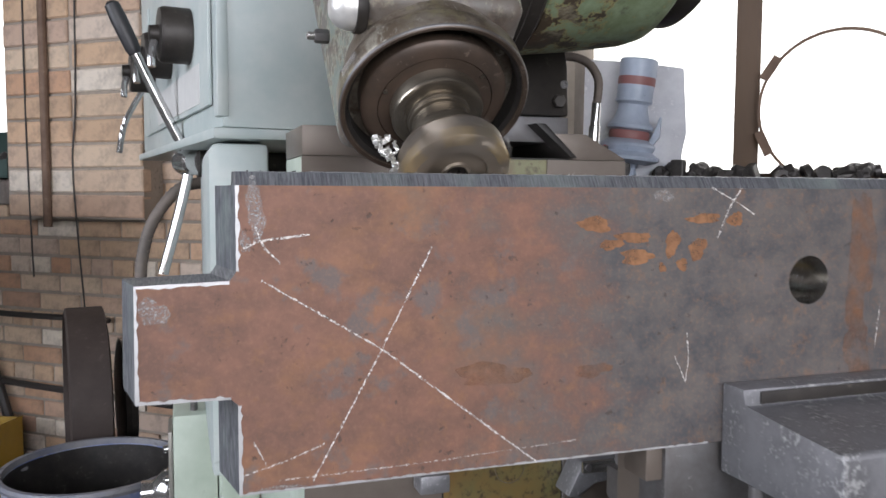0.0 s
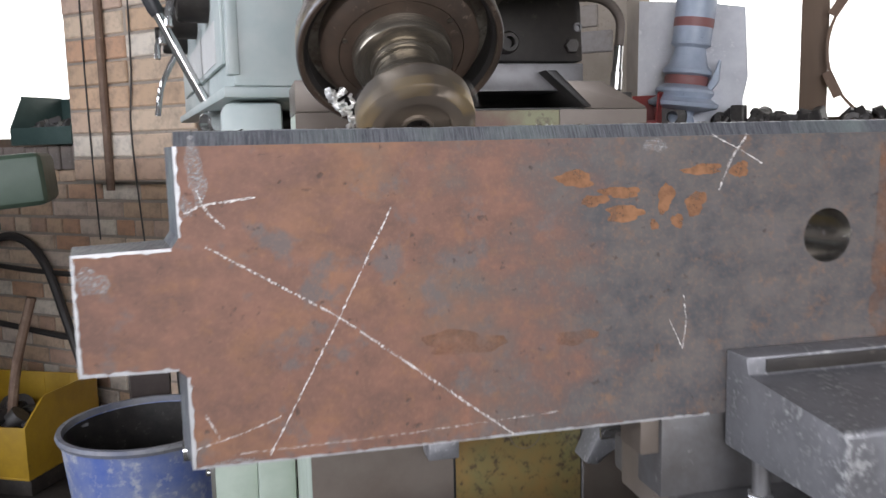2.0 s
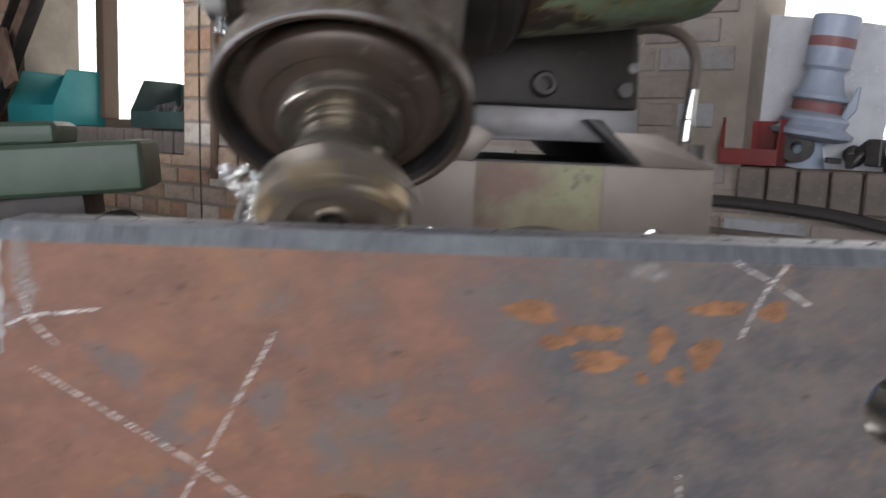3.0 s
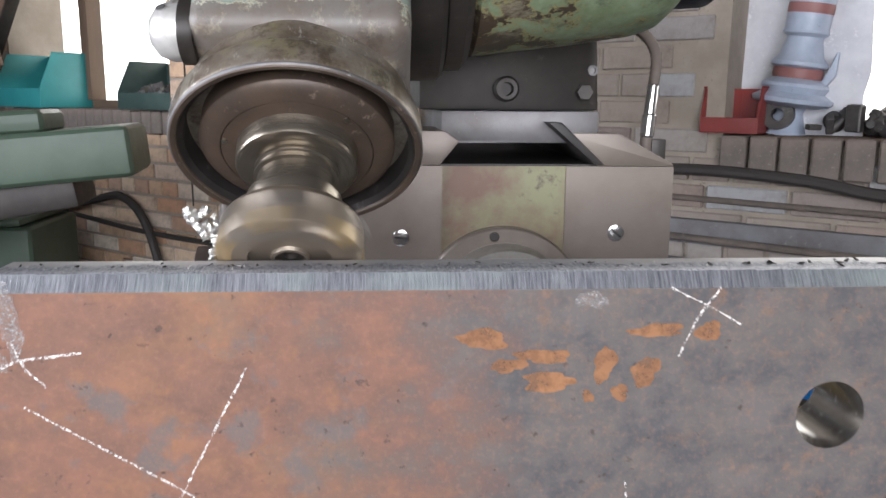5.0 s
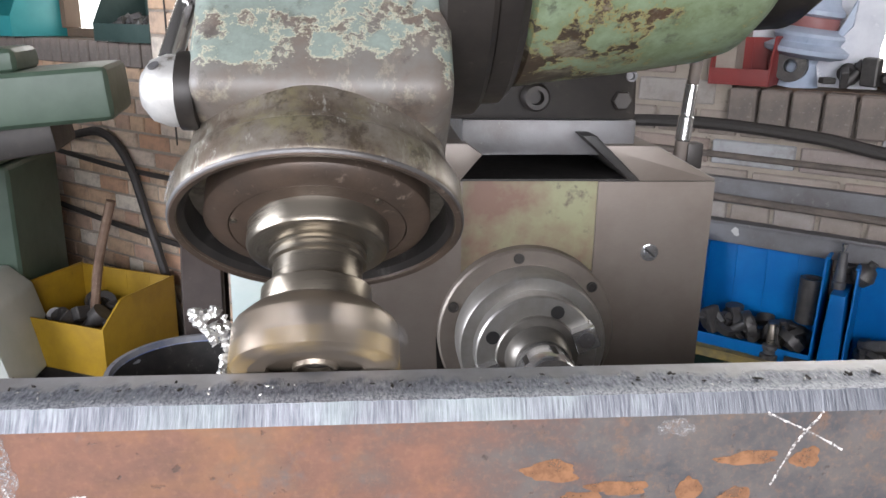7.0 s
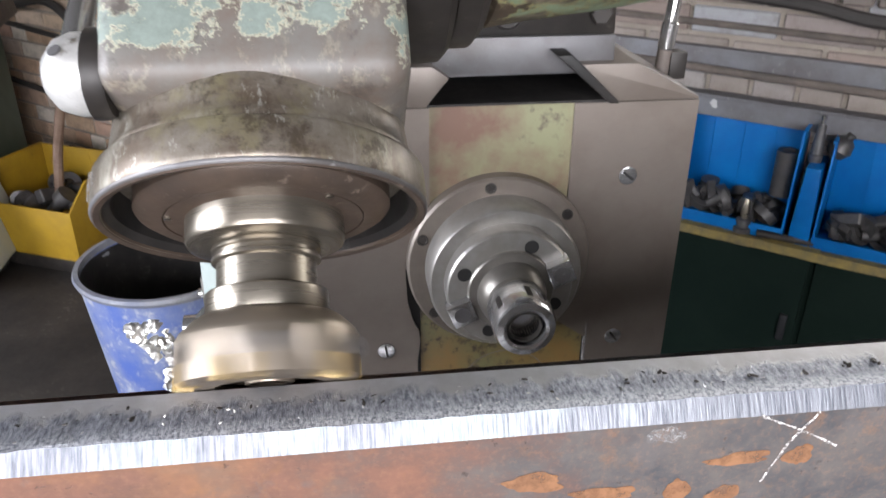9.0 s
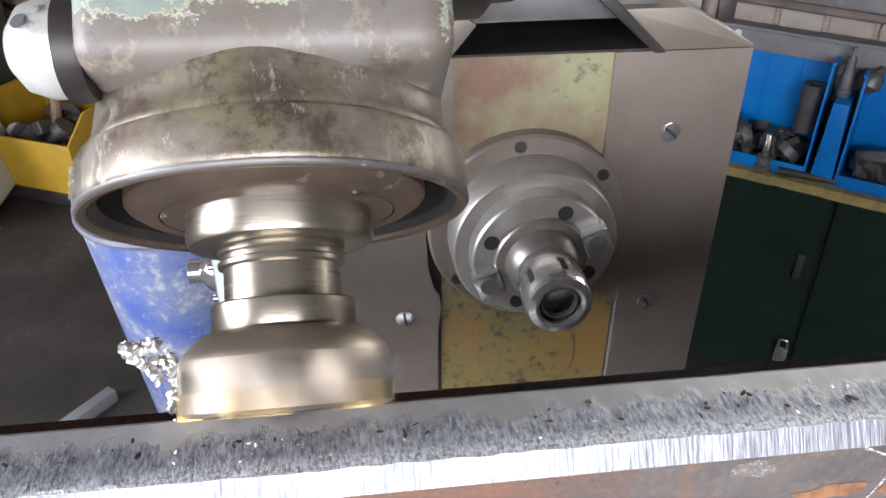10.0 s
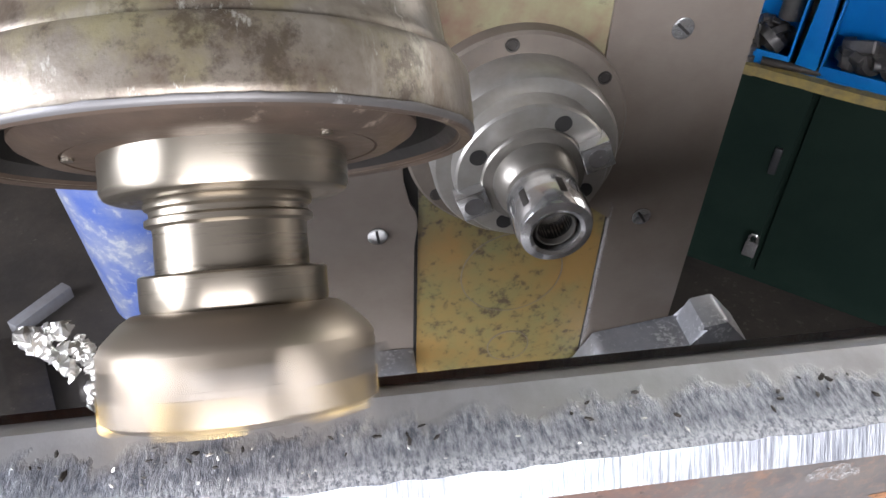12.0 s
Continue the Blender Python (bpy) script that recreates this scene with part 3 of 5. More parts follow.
part("boss", lathe([(0.0145, -0.02), (0.0145, 0.012), (0.012, 0.016), (0.0075, 0.016), (0.0068, 0.004), (0, 0.004)], 28, pose(-0.055, 0.44, 0.142, 90)), M["dark_iron"], mill)
part("bolt_head", hexagon(0.0105, 0.008, pose(0.0375, 0.44, 0.139, 90)), M["dark_iron"], mill)
part("bolt_head", lathe([(0.006, 0), (0.006, 0.003), (0.0035, 0.003), (0.003, 0.0005), (0, 0.0005)], 20, pose(0.0465, 0.44, 0.164, 90)), M["vice"], mill)
SIDE = pose(-0.59, 1.91, 0, 0, 0, -81.3)        # the gearbox's dial side runs back from the column; x towards the viewer
box_casting = part("gearbox", prism([(0, 0.115), (0, 0.62), (1.12, 0.62), (1.12, 0.115)], 0, 0.25, 0.014, m=SIDE), M["aqua_body"], mill, "pale aqua speed gearbox")
part("corner_rib", box(1.095, 1.125, -0.008, 0.012, 0.135, 0.6, 0.004, m=SIDE), M["aqua_body"], box_casting)
part("gearbox_foot", box(0.05, 1.15, -0.02, 0.24, 0.095, 0.114, 0.006, m=SIDE), M["aqua_body"], box_casting)
part("cover_plate", box(0.12, 0.2, -0.006, 0.0, 0.16, 0.5, 0.002, m=SIDE), M["aqua_body"], box_casting)
part("column_side", prism([(-0.445, -0.5), (-0.341, -0.5), (-0.341, 0.09), (-0.435, 0.09), (-0.445, 0.075)], 0.805, 1.3, 0.012), M["aqua_body"], mill, "pale aqua column side casting")

# the horizontal spindle
NC = (-0.0545, 0.4365, -0.1155)
flange = part("spindle_flange", lathe([(0.0985, 0), (0.0985, 0.014), (0.096, 0.0165), (0.079, 0.0165)], 72, pose(*NC, 90)), M["flange"], mill, "dull brown flange flush with the ways")
part("bearing_ring", lathe([(0.0800, 0.012), (0.0795, 0.048), (0.077, 0.0515), (0.0645, 0.0515)], 72, pose(*NC, 90)), M["nose"], mill)
for k in range(6):
    a = radians(38 + 60 * k)
    part("flange_screw", lathe([(0.006, 0), (0.006, 0.0012), (0.0045, 0.0012), (0.004, 0.0004), (0, 0.0004)], 18, pose(NC[0] + 0.0885 * math.cos(a), NC[1] - 0.0168, NC[2] + 0.0885 * math.sin(a), 90)), M["dark_iron"], flange)
nose = part("spindle_nose", lathe([(0.0643, 0.048), (0.0643, 0.069), (0.0625, 0.0715), (0.036, 0.0715), (0.034, 0.066)], 72, pose(*NC, 90)), M["nose"], mill, "satin spindle nose with drive keys")
for k, a in enumerate((22, 112, 202, 292)):
    a = radians(a + 45)
    part("nose_hole", lathe([(0.0072, 0), (0.0072, 0.0008), (0, 0.0008)], 20, pose(NC[0] + 0.0505 * math.cos(a), NC[1] - 0.0713, NC[2] + 0.0505 * math.sin(a), 90)), M["hole"], nose)
for a in (22, 202):
    key = part("drive_key", box(0.040, 0.0655, -0.0125, 0.0125, 0.066, 0.083, 0.0015, m=pose(*NC, 90) @ pose(0, 0, 0, 0, 0, a)), M["bright"], nose)
    part("key_screw", lathe([(0.0085, 0.083), (0.0085, 0.0838), (0.004, 0.0838), (0, 0.0836)], 20, pose(*NC, 90) @ pose(0, 0, 0, 0, 0, a) @ pose(0.053, 0, 0)), M["vice"], key)

chuck = thing("collet_chuck", pose(NC[0], NC[1], NC[2] + HZ, 90), "steel collet chuck seated in the horizontal spindle", "collet chuck")
part("chuck_body", lathe([(0.044, 0.066), (0.044, 0.0745), (0.0425, 0.0765), (0.0345, 0.0775), (0.0335, 0.088), (0.0295, 0.0935), (0.0275, 0.096), (0.0275, 0.112), (0.022, 0.114)], 56), M["chuck"], chuck)
nut = part("collet_nut", lathe([(0.0235, 0.100), (0.0270, 0.101), (0.0292, 0.105), (0.0295, 0.141), (0.0275, 0.146), (0.0215, 0.1475), (0.0185, 0.146), (0.0175, 0.128)], 56), M["bright"], chuck, "polished slotted collet nut")
for k in range(6):
    part("nut_slot", box(0.0262, 0.0299, -0.0030, 0.0030, 0.117, 0.135, 0.001, m=pose(0, 0, 0, 0, 0, 60 * k + 20)), M["dark_iron"], nut)
part("collet", lathe([(0.0178, 0.138), (0.0155, 0.143), (0.0145, 0.143), (0.0135, 0.12)], 40, ends=False), M["chuck"], chuck)
part("bore", lathe([(0.0142, 0.137), (0.0135, 0.118), (0, 0.116)], 32, ends=False), M["hole"], chuck)

# knee gibs at the foot of the ways
knee = thing("knee", O, "cast knee with bright gib blocks on the column ways", "machine knee")
part("gib_block", prism([(0.035, -0.435), (0.06, -0.385), (0.158, -0.378), (0.163, -0.345), (0.19, -0.34), (0.222, -0.375), (0.222, -0.412), (0.075, -0.412), (0.055, -0.44)], 0.385, 0.432, 0.006), M["jaw"], knee, "bright machined gib block")
part("gib_strip", box(0.055, 0.15, 0.378, 0.3845, -0.40, -0.383, 0.0015), M["bright"], knee)
for x in (0.064, 0.14):
    part("gib_screw", lathe([(0.0055, 0), (0.0055, 0.002), (0, 0.002)], 16, pose(x, 0.378, -0.391, 90)), M["vice"], knee)
part("gib_block", box(-0.185, -0.142, 0.395, 0.4325, -0.41, -0.384, 0.003), M["jaw"], knee)
part("knee_body", box(-0.33, 0.2, 0.02, 0.43, -HZ + 0.25, -0.60, 0.02), M["green_body"], knee)
part("saddle", box(-0.22, 0.16, -0.06, 0.40, -0.60, -0.535, 0.008), M["land"], knee)

# ---- the tilted vertical head ----
HEAD = pose(-0.2575, 0.1077, 0.0881 + HZ, -42.4) @ Matrix.Translation((0, 0, -0.0335))
head = thing("vertical_head", HEAD, "tilted vertical milling head, green paint flaked to bare iron", "milling head")
part("body", box(-0.0725, 0.0835, -0.085, 0.11, 0.079, 0.36, 0.018, seg=4), M["casting"], head, "flaked green and filler over bare casting")
part("neck", lathe([(0.0905, 0.0575), (0.0915, 0.0605), (0.0905, 0.064), (0.0885, 0.0665), (0.0875, 0.074), (0.0862, 0.084), (0.083, 0.094), (0.078, 0.104)], 96), M["ring"], head, "oily brown neck below the head", slim=True)
part("guard_ring", lathe([(0.0905, 0.0345), (0.0935, 0.0335), (0.0962, 0.037), (0.0966, 0.0395), (0.0962, 0.0555), (0.0945, 0.0585), (0.0905, 0.0592)], 96, ends=False), M["ring"], head, "bare worn iron ring with a ragged lip", slim=True)
part("ring_lip", lathe([(0.0895, 0.0375), (0.0902, 0.0352), (0.0912, 0.0338), (0.0945, 0.0330), (0.0956, 0.0340)], 96, ends=False), M["cover"], head, "brown oily lip underside", slim=True)
bm = bmesh.new()
rnd = random.Random(4)
edge_ring = []
for k in range(144):          # ragged bright corner of the lip
    a, w = 2 * math.pi * k / 144, rnd.uniform(0.5, 1.5)
    edge_ring.append([bm.verts.new((r * math.cos(a), r * math.sin(a), z)) for r, z in ((0.0955, 0.0338), (0.0961, 0.0344), (0.0966, 0.0352), (0.09665, 0.0357 + 0.0005 * w))])
for k in range(144):
    for q in range(3):
        u, v = edge_ring[k], edge_ring[(k + 1) % 144]
        bm.faces.new((u[q], v[q], v[q + 1], u[q + 1]))
part("lip_edge", bm, M["vice"], head, "worn bright edge", slim=True)
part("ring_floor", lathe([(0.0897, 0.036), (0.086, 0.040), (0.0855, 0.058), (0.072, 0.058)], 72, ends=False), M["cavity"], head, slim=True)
cover = part("bearing_cover", lathe([(0.0745, 0.058), (0.0745, 0.0405), (0.073, 0.0385), (0.0665, 0.0348), (0.0585, 0.0345), (0.058, 0.0365), (0.0575, 0.0347), (0.047, 0.0345)], 96), M["cover"], head, "brown oily bearing cover", slim=True)
for k in range(3):
    a = radians(120 * k + 75)
    part("cover_screw", lathe([(0.0022, 0), (0.0022, -0.0012), (0, -0.0012)], 12, pose(0.053 * math.cos(a), 0.053 * math.sin(a), 0.0347)), M["spindle"], cover)
part("chalk_mark", box(-0.0012, 0.0012, -0.012, 0.012, -0.004, 0.004, m=pose(-0.0862, -0.0325, 0.047, 0, 0, 20)), M["scrape"], head, "white scuff", 0)
knob = part("handle_hub", lathe([(0.0, 0.036), (0.013, 0.034), (0.022, 0.027), (0.026, 0.016), (0.026, 0.004), (0.023, 0)], 40, pose(-0.0725, -0.057, 0.099, 0, -90) @ Matrix.Scale(0.82, 4)), M["worn_chrome"], head, "chrome handle hub")
part("hub_collar", lathe([(0.027, -0.008), (0.0285, -0.004), (0.0285, 0.004), (0.027, 0.0045), (0.02, 0.0045)], 40, pose(-0.0750, -0.057, 0.099, 0, -90) @ Matrix.Scale(0.82, 4)), M["dark_iron"], head)
part("hub_screw", lathe([(0.0034, 0), (0.0034, 0.0012), (0, 0.0012)], 16, pose(-0.0905, -0.0765, 0.1015, 70, 0, -20)), M["vice"], knob)
part("handle_rod", tube([(-0.089, -0.058, 0.105), (-0.092, -0.035, 0.16), (-0.10, 0.02, 0.27)], 0.0075, 14), M["bright"], head, "bright handle rod")
for y, s, r in ((-0.02, 0.21, 0.010), (0.06, 0.21, 0.008), (-0.02, 0.29, 0.009)):
    b = part("side_bolt", hexagon(r, 0.016, pose(-0.0725, y, s, 0, -90)), M["vice"], head)
    part("stud", lathe([(r * 0.55, 0.014), (r * 0.55, 0.024), (0, 0.025)], 16, pose(-0.0725, y, s, 0, -90)), M["bright"], b)
for y, z in ((-0.05, 0.15), (0.03, 0.11), (-0.06, 0.24)):
    part("plug", lathe([(0.004, 0), (0.004, 0.004), (0.003, 0.005), (0, 0.005)], 14, pose(-0.0725, y, z, 0, -90)), M["vice"], head)

# swivel flange and motor housing beside the head
drive = thing("head_motor", pose(-0.155, 0.255, 0.318 + HZ, 0, 88), "big round motor housing, pale green paint flaked to filler", "motor")
part("swivel_flange", lathe([(0.165, -0.03), (0.172, -0.026), (0.172, 0.002), (0.168, 0.006), (0.14, 0.006)], 72), M["dark_iron"], drive)
part("swivel_ring", lathe([(0.160, 0.004), (0.164, 0.008), (0.164, 0.022), (0.158, 0.028), (0.13, 0.03)], 72), M["dark_iron"], drive)
part("housing", lathe([(0.142, 0.026), (0.152, 0.034), (0.149, 0.06), (0.144, 0.12), (0.137, 0.18), (0.131, 0.2), (0.118, 0.214), (0.10, 0.22)], 80), M["motor"], drive, "flaked pale green motor housing")
part("end_cap", lathe([(0.112, 0.212), (0.113, 0.222), (0.112, 0.25), (0.103, 0.262), (0, 0.265)], 64), M["dark_iron"], drive, "dark end cap")
part("rib", box(0.13, 0.158, -0.02, 0.02, 0.03, 0.065, 0.008, m=pose(0, 0, 0, 0, 0, 25)), M["dark_iron"], drive)
part("name_badge", box(-0.014, 0.014, 0, 0.003, -0.012, 0.012, 0.001, m=pose(0.03, -0.1425, 0.115)), M["lathe_green"], drive, "small dark green badge")

# ---- the spinning tool ----
tool = thing("face_mill", HEAD, "spinning face milling cutter on a short steel arbor", "milling cutter")
part("spindle_end", lathe([(0.0463, 0.052), (0.0463, 0.022), (0.045, 0.0195), (0.0425, 0.0185), (0.034, 0.0185)], 72), M["spindle"], tool, slim=True)
part("draw_collar", lathe([(0.031, 0.0185), (0.0315, 0.0175), (0.0315, 0.0155), (0.0298, 0.0145), (0.0298, 0.0125), (0.0315, 0.0115), (0.0315, 0.0095), (0.029, 0.0085)], 64), M["spindle"], tool, slim=True)
part("arbor", lathe([(0.0288, 0.0125), (0.0288, -0.0095)], 64, ends=False), M["spindle"], tool, slim=True)
part("arbor_step", lathe([(0.029, -0.0075), (0.0345, -0.008), (0.0352, -0.0088), (0.0352, -0.0195), (0.0345, -0.021), (0.030, -0.021)], 64), M["spindle"], tool, slim=True)


def cutter_body():
    bm = lathe([(0.032, -0.0205), (0.0385, -0.0215), (0.0425, -0.024), (0.0495, -0.0305), (0.0515, -0.034), (0.0519, -0.045), (0.0512, -0.0565), (0.0485, -0.0585), (0.030, -0.0585), (0.029, -0.055), (0.0145, -0.055), (0.0135, -0.0575), (0.011, -0.0575), (0.0105, -0.045), (0.0, -0.045)], 90)
    for v in bm.verts:
        a = math.degrees(math.atan2(v.co.y, v.co.x)) % 60
        r = math.hypot(v.co.x, v.co.y)
        if a < 16 and r > 0.04 and v.co.z < -0.036:      # chip gullets
            k = 0.83 + 0.01 * a
            v.co.x, v.co.y = v.co.x * k, v.co.y * k
    return bm


cutter = part("cutter_body", cutter_body(), M["cutter"], tool, "worn steel cutter body", 40, True)
for k in range(6):
    m = pose(0, 0, 0, 0, 0, 60 * k + 19)
    part("insert", box(0.0405, 0.0522, -0.003, 0.003, -0.0596, -0.0475, 0.0006, m=m), M["gold"], cutter, "gold carbide insert", slim=True)
    part("insert_screw", lathe([(0.0052, 0), (0.0052, 0.0022), (0.0022, 0.0022), (0.0018, 0.001), (0, 0.001)], 16, m @ pose(0.0497, 0.013, -0.043, 0, 90)), M["vice"], cutter)
part("bolt", lathe([(0.009, -0.046), (0.009, -0.0535), (0.005, -0.0535), (0.0045, -0.05), (0, -0.05)], 24), M["dark_iron"], cutter)


# chips caught beside the cutter
curl = thing("swarf_curl", O @ pose(0.008, 0.031, -0.013), "bright tangled curl of steel swarf beside the cutter", "swarf")
for n, (path, w) in enumerate((([(-0.3155, 0.03, 0.024), (-0.3215, 0.028, 0.031), (-0.3175, 0.03, 0.041), (-0.3205, 0.032, 0.051), (-0.3255, 0.03, 0.058)], 0.0042), ([(-0.323, 0.026, 0.047), (-0.33, 0.03, 0.056), (-0.336, 0.028, 0.066), (-0.330, 0.032, 0.062), (-0.322, 0.03, 0.067)], 0.0044), ([(-0.3125, 0.03, 0.026), (-0.3195, 0.022, 0.023), (-0.3265, 0.018, 0.0245)], 0.0034), ([(-0.321, 0.03, 0.05), (-0.316, 0.028, 0.056), (-0.319, 0.03, 0.063)], 0.0022))):
    bm = tube(path, w * 0.62, 9, steps=14)
    for v in bm.verts:
        d = noise.noise_vector(v.co * 420) * 0.0024 + noise.noise_vector(v.co * 1100) * 0.0011
        v.co += d
    part("chip", bm, M["chip"], curl, smooth=0)

# ---- the workpiece ----
plate = thing("steel_plate", O, "thick rusty steel plate with a stepped end and chalk crosses", "steel plate")
MOVING.append(plate)
TOPZ, TH = 0.0215, 0.062
outline = [(-0.4505, 0.0105), (-0.4505, -0.055), (-0.4555, -0.062), (-0.5235, -0.0645), (-0.5245, -0.153), (-0.456, -0.1535), (-0.4505, -0.159), (-0.4505, -0.2302), (0.62, -0.2302), (0.62, 0.0105)]


def plate_body():
    """Outline drawn through the thickness, bored by one hole; top with a front strip and a bevelled back."""
    bm = bmesh.new()
    n, R, hx, hz = 48, 0.0238, 0.0925, -0.0785
    ring = [[bm.verts.new((hx + R * math.cos(2 * math.pi * k / n), y, hz + R * math.sin(2 * math.pi * k / n))) for k in range(n)] for y in (0, TH)]
    outs = [[bm.verts.new((x - (0.2 * y if x < -0.44 else 0), y, z)) for x, z in outline] for y in (0, TH)]
    for k in range(n):
        bm.faces.new((ring[0][k], ring[0][(k + 1) % n], ring[1][(k + 1) % n], ring[1][k])).material_index = 3
    for k in range(len(outline) - 1):
        bm.faces.new((outs[0][k], outs[0][k + 1], outs[1][k + 1], outs[1][k])).material_index = 1
    for side in (0, 1):
        loop = [bm.edges.get((outs[side][k], outs[side][(k + 1) % len(outline)])) or bm.edges.new((outs[side][k], outs[side][(k + 1) % len(outline)])) for k in range(len(outline))]
        loop += [bm.edges.get((ring[side][k], ring[side][(k + 1) % n])) for k in range(n)]
        bmesh.ops.triangle_fill(bm, edges=loop, use_beauty=True)
    # the head of the plate, in cross-section: front strip, top, back bevel
    sect = [(0.0, 0.0105), (0.0065, TOPZ - 0.0005), (0.0085, TOPZ), (0.043, TOPZ), (TH, TOPZ - (TH - 0.043) * 0.869), (TH, 0.0105)]
    m = 160
    cols = []
    rnd = random.Random(2)
    for i in range(m + 1):
        x = -0.4505 + (0.62 + 0.4505) * i / m
        cols.append([bm.verts.new((x, y + (rnd.uniform(-0.0006, 0.0006) if k in (1, 2) else 0), z + (rnd.uniform(-0.0005, 0.0002) if k in (1, 2) else 0))) for k, (y, z) in enumerate(sect)])
    for a, b in zip(cols, cols[1:]):
        for k, mi in enumerate((1, 2, 2, 2, 1)):
            bm.faces.new((a[k], b[k], b[k + 1], a[k + 1])).material_index = mi
    for c in (cols[0], cols[-1]):
        bm.faces.new(c).material_index = 1
    return bm


part("slab", plate_body(), [M["plate"], M["cut"], M["top"], M["bore"]], plate, "red-brown rust turning to grey scale", 20)


def blob(cx, cz, rx, rz, seed, y=-0.0004, turn=0.0):
    bm = bmesh.new()
    rnd = random.Random(seed)
    ph = [rnd.uniform(0, 6.28) for _ in range(4)]
    vs = []
    for k in range(40):
        a = 2 * math.pi * k / 40
        r = 1 + 0.16 * math.sin(2 * a + ph[0]) + 0.13 * math.sin(3 * a + ph[1]) + 0.08 * math.sin(5 * a + ph[2]) + 0.06 * math.sin(9 * a + ph[3])
        px, pz = rx * r * math.cos(a), rz * r * math.sin(a)
        vs.append(bm.verts.new((cx + px * math.cos(turn) - pz * math.sin(turn), y, cz + px * math.sin(turn) + pz * math.cos(turn))))
    bm.faces.new(vs)
    return bm


for k, (x, z, rx, rz) in enumerate(((-0.018, -0.0175, 0.019, 0.0042), (0.0165, -0.0185, 0.0075, 0.0075), (-0.052, -0.040, 0.0075, 0.0115), (-0.0245, -0.0455, 0.0095, 0.0095), (-0.041, -0.0595, 0.0065, 0.005), (-0.092, -0.034, 0.016, 0.0052), (-0.0885, -0.0515, 0.0185, 0.0062), (-0.132, -0.022, 0.017, 0.0062), (-0.115, -0.040, 0.011, 0.005), (-0.062, -0.062, 0.004, 0.004), (-0.236, -0.149, 0.034, 0.0095), (-0.14, -0.152, 0.018, 0.006), (0.160, -0.06, 0.016, 0.075), (0.160, -0.15, 0.017, 0.035))):
    part("rust_patch", blob(x - (0.0125 if z > -0.1 and x < 0.1 else 0.004), z, rx, rz, k + 20), M["orange"] if k < 10 else M["rust_band"], plate, "orange rust patch", 0)
for k, (x, z, rx, rz) in enumerate(((-0.0747, 0.0035, 0.0095, 0.006), (-0.437, 0.0, 0.006, 0.016), (-0.4335, -0.02, 0.005, 0.011), (-0.511, -0.084, 0.0105, 0.010), (-0.438, -0.008, 0.0035, 0.02), (-0.444, -0.033, 0.004, 0.008), (-0.421, -0.2275, 0.018, 0.0022))):
    part("scrape_mark", blob(x, z, rx, rz, k + 60, -0.0005), M["scrape"], plate, "bright scraped spot", 0)


def burr(a, b, width, side):
    """A ragged bright strip along an edge of the plate."""
    bm = bmesh.new()
    p, q = Vector((a[0], 0, a[1])), Vector((b[0], 0, b[1]))
    rnd = random.Random(int(a[0] * 1000 + a[1] * 3000))
    n = max(3, int((q - p).length / 0.004))
    row = []
    for i in range(n + 1):
        c = p.lerp(q, i / n)
        w = width * rnd.uniform(0.45, 1.3)
        row.append([bm.verts.new((c.x + side[0] * k * w, y, c.z + side[1] * k * w)) for k, y in ((0.0, 0.0012), (-0.15, -0.0004), (1.0, -0.0006))])
    for u, v in zip(row, row[1:]):
        for k in (0, 1):
            bm.faces.new((u[k], u[k + 1], v[k + 1], v[k]))
    return bm


# pale strips give the burr and also paint the light on the cut edges
for a, b, w, side in (((-0.4505, -0.2302), (-0.02, -0.2302), 0.0016, (0, 1)), ((-0.4505, 0.0105), (-0.4505, -0.055), 0.0026, (1, 0)), ((-0.456, -0.0625), (-0.5235, -0.0645), 0.0026, (0, -1)), ((-0.5238, -0.0645), (-0.5245, -0.153), 0.0024, (1, 0)), ((-0.5245, -0.153), (-0.456, -0.1535), 0.0026, (0, 1)), ((-0.4505, -0.159), (-0.4505, -0.2302), 0.0026, (1, 0))):
    part("edge_burr", burr(a, b, w, side), M["pale"], plate, "bright ragged burr with painted edge light", 0)


def chalk(points, width, y=-0.0007):
    bm = bmesh.new()
    rnd = random.Random(int(points[0][0] * 9999) + 77)
    p = [Vector((a, 0, b)) for a, b in points]
    for a, b in zip(p, p[1:]):
        d = (b - a)
        s = Vector((-d.z, 0, d.x)).normalized()
        n = max(2, int(d.length / 0.003))
        row = []
        for i in range(n + 1):
            q = a + d * (i / n)
            w = width * rnd.uniform(0.5, 1.25)
            j = rnd.uniform(-0.0003, 0.0003)
            row.append((bm.verts.new((q.x + s.x * (w + j), y, q.z + s.z * (w + j))), bm.verts.new((q.x - s.x * (w - j), y, q.z - s.z * (w - j)))))
        for (u0, u1), (v0, v1) in zip(row, row[1:]):
            bm.faces.new((u0, u1, v1, v0))
    return bm


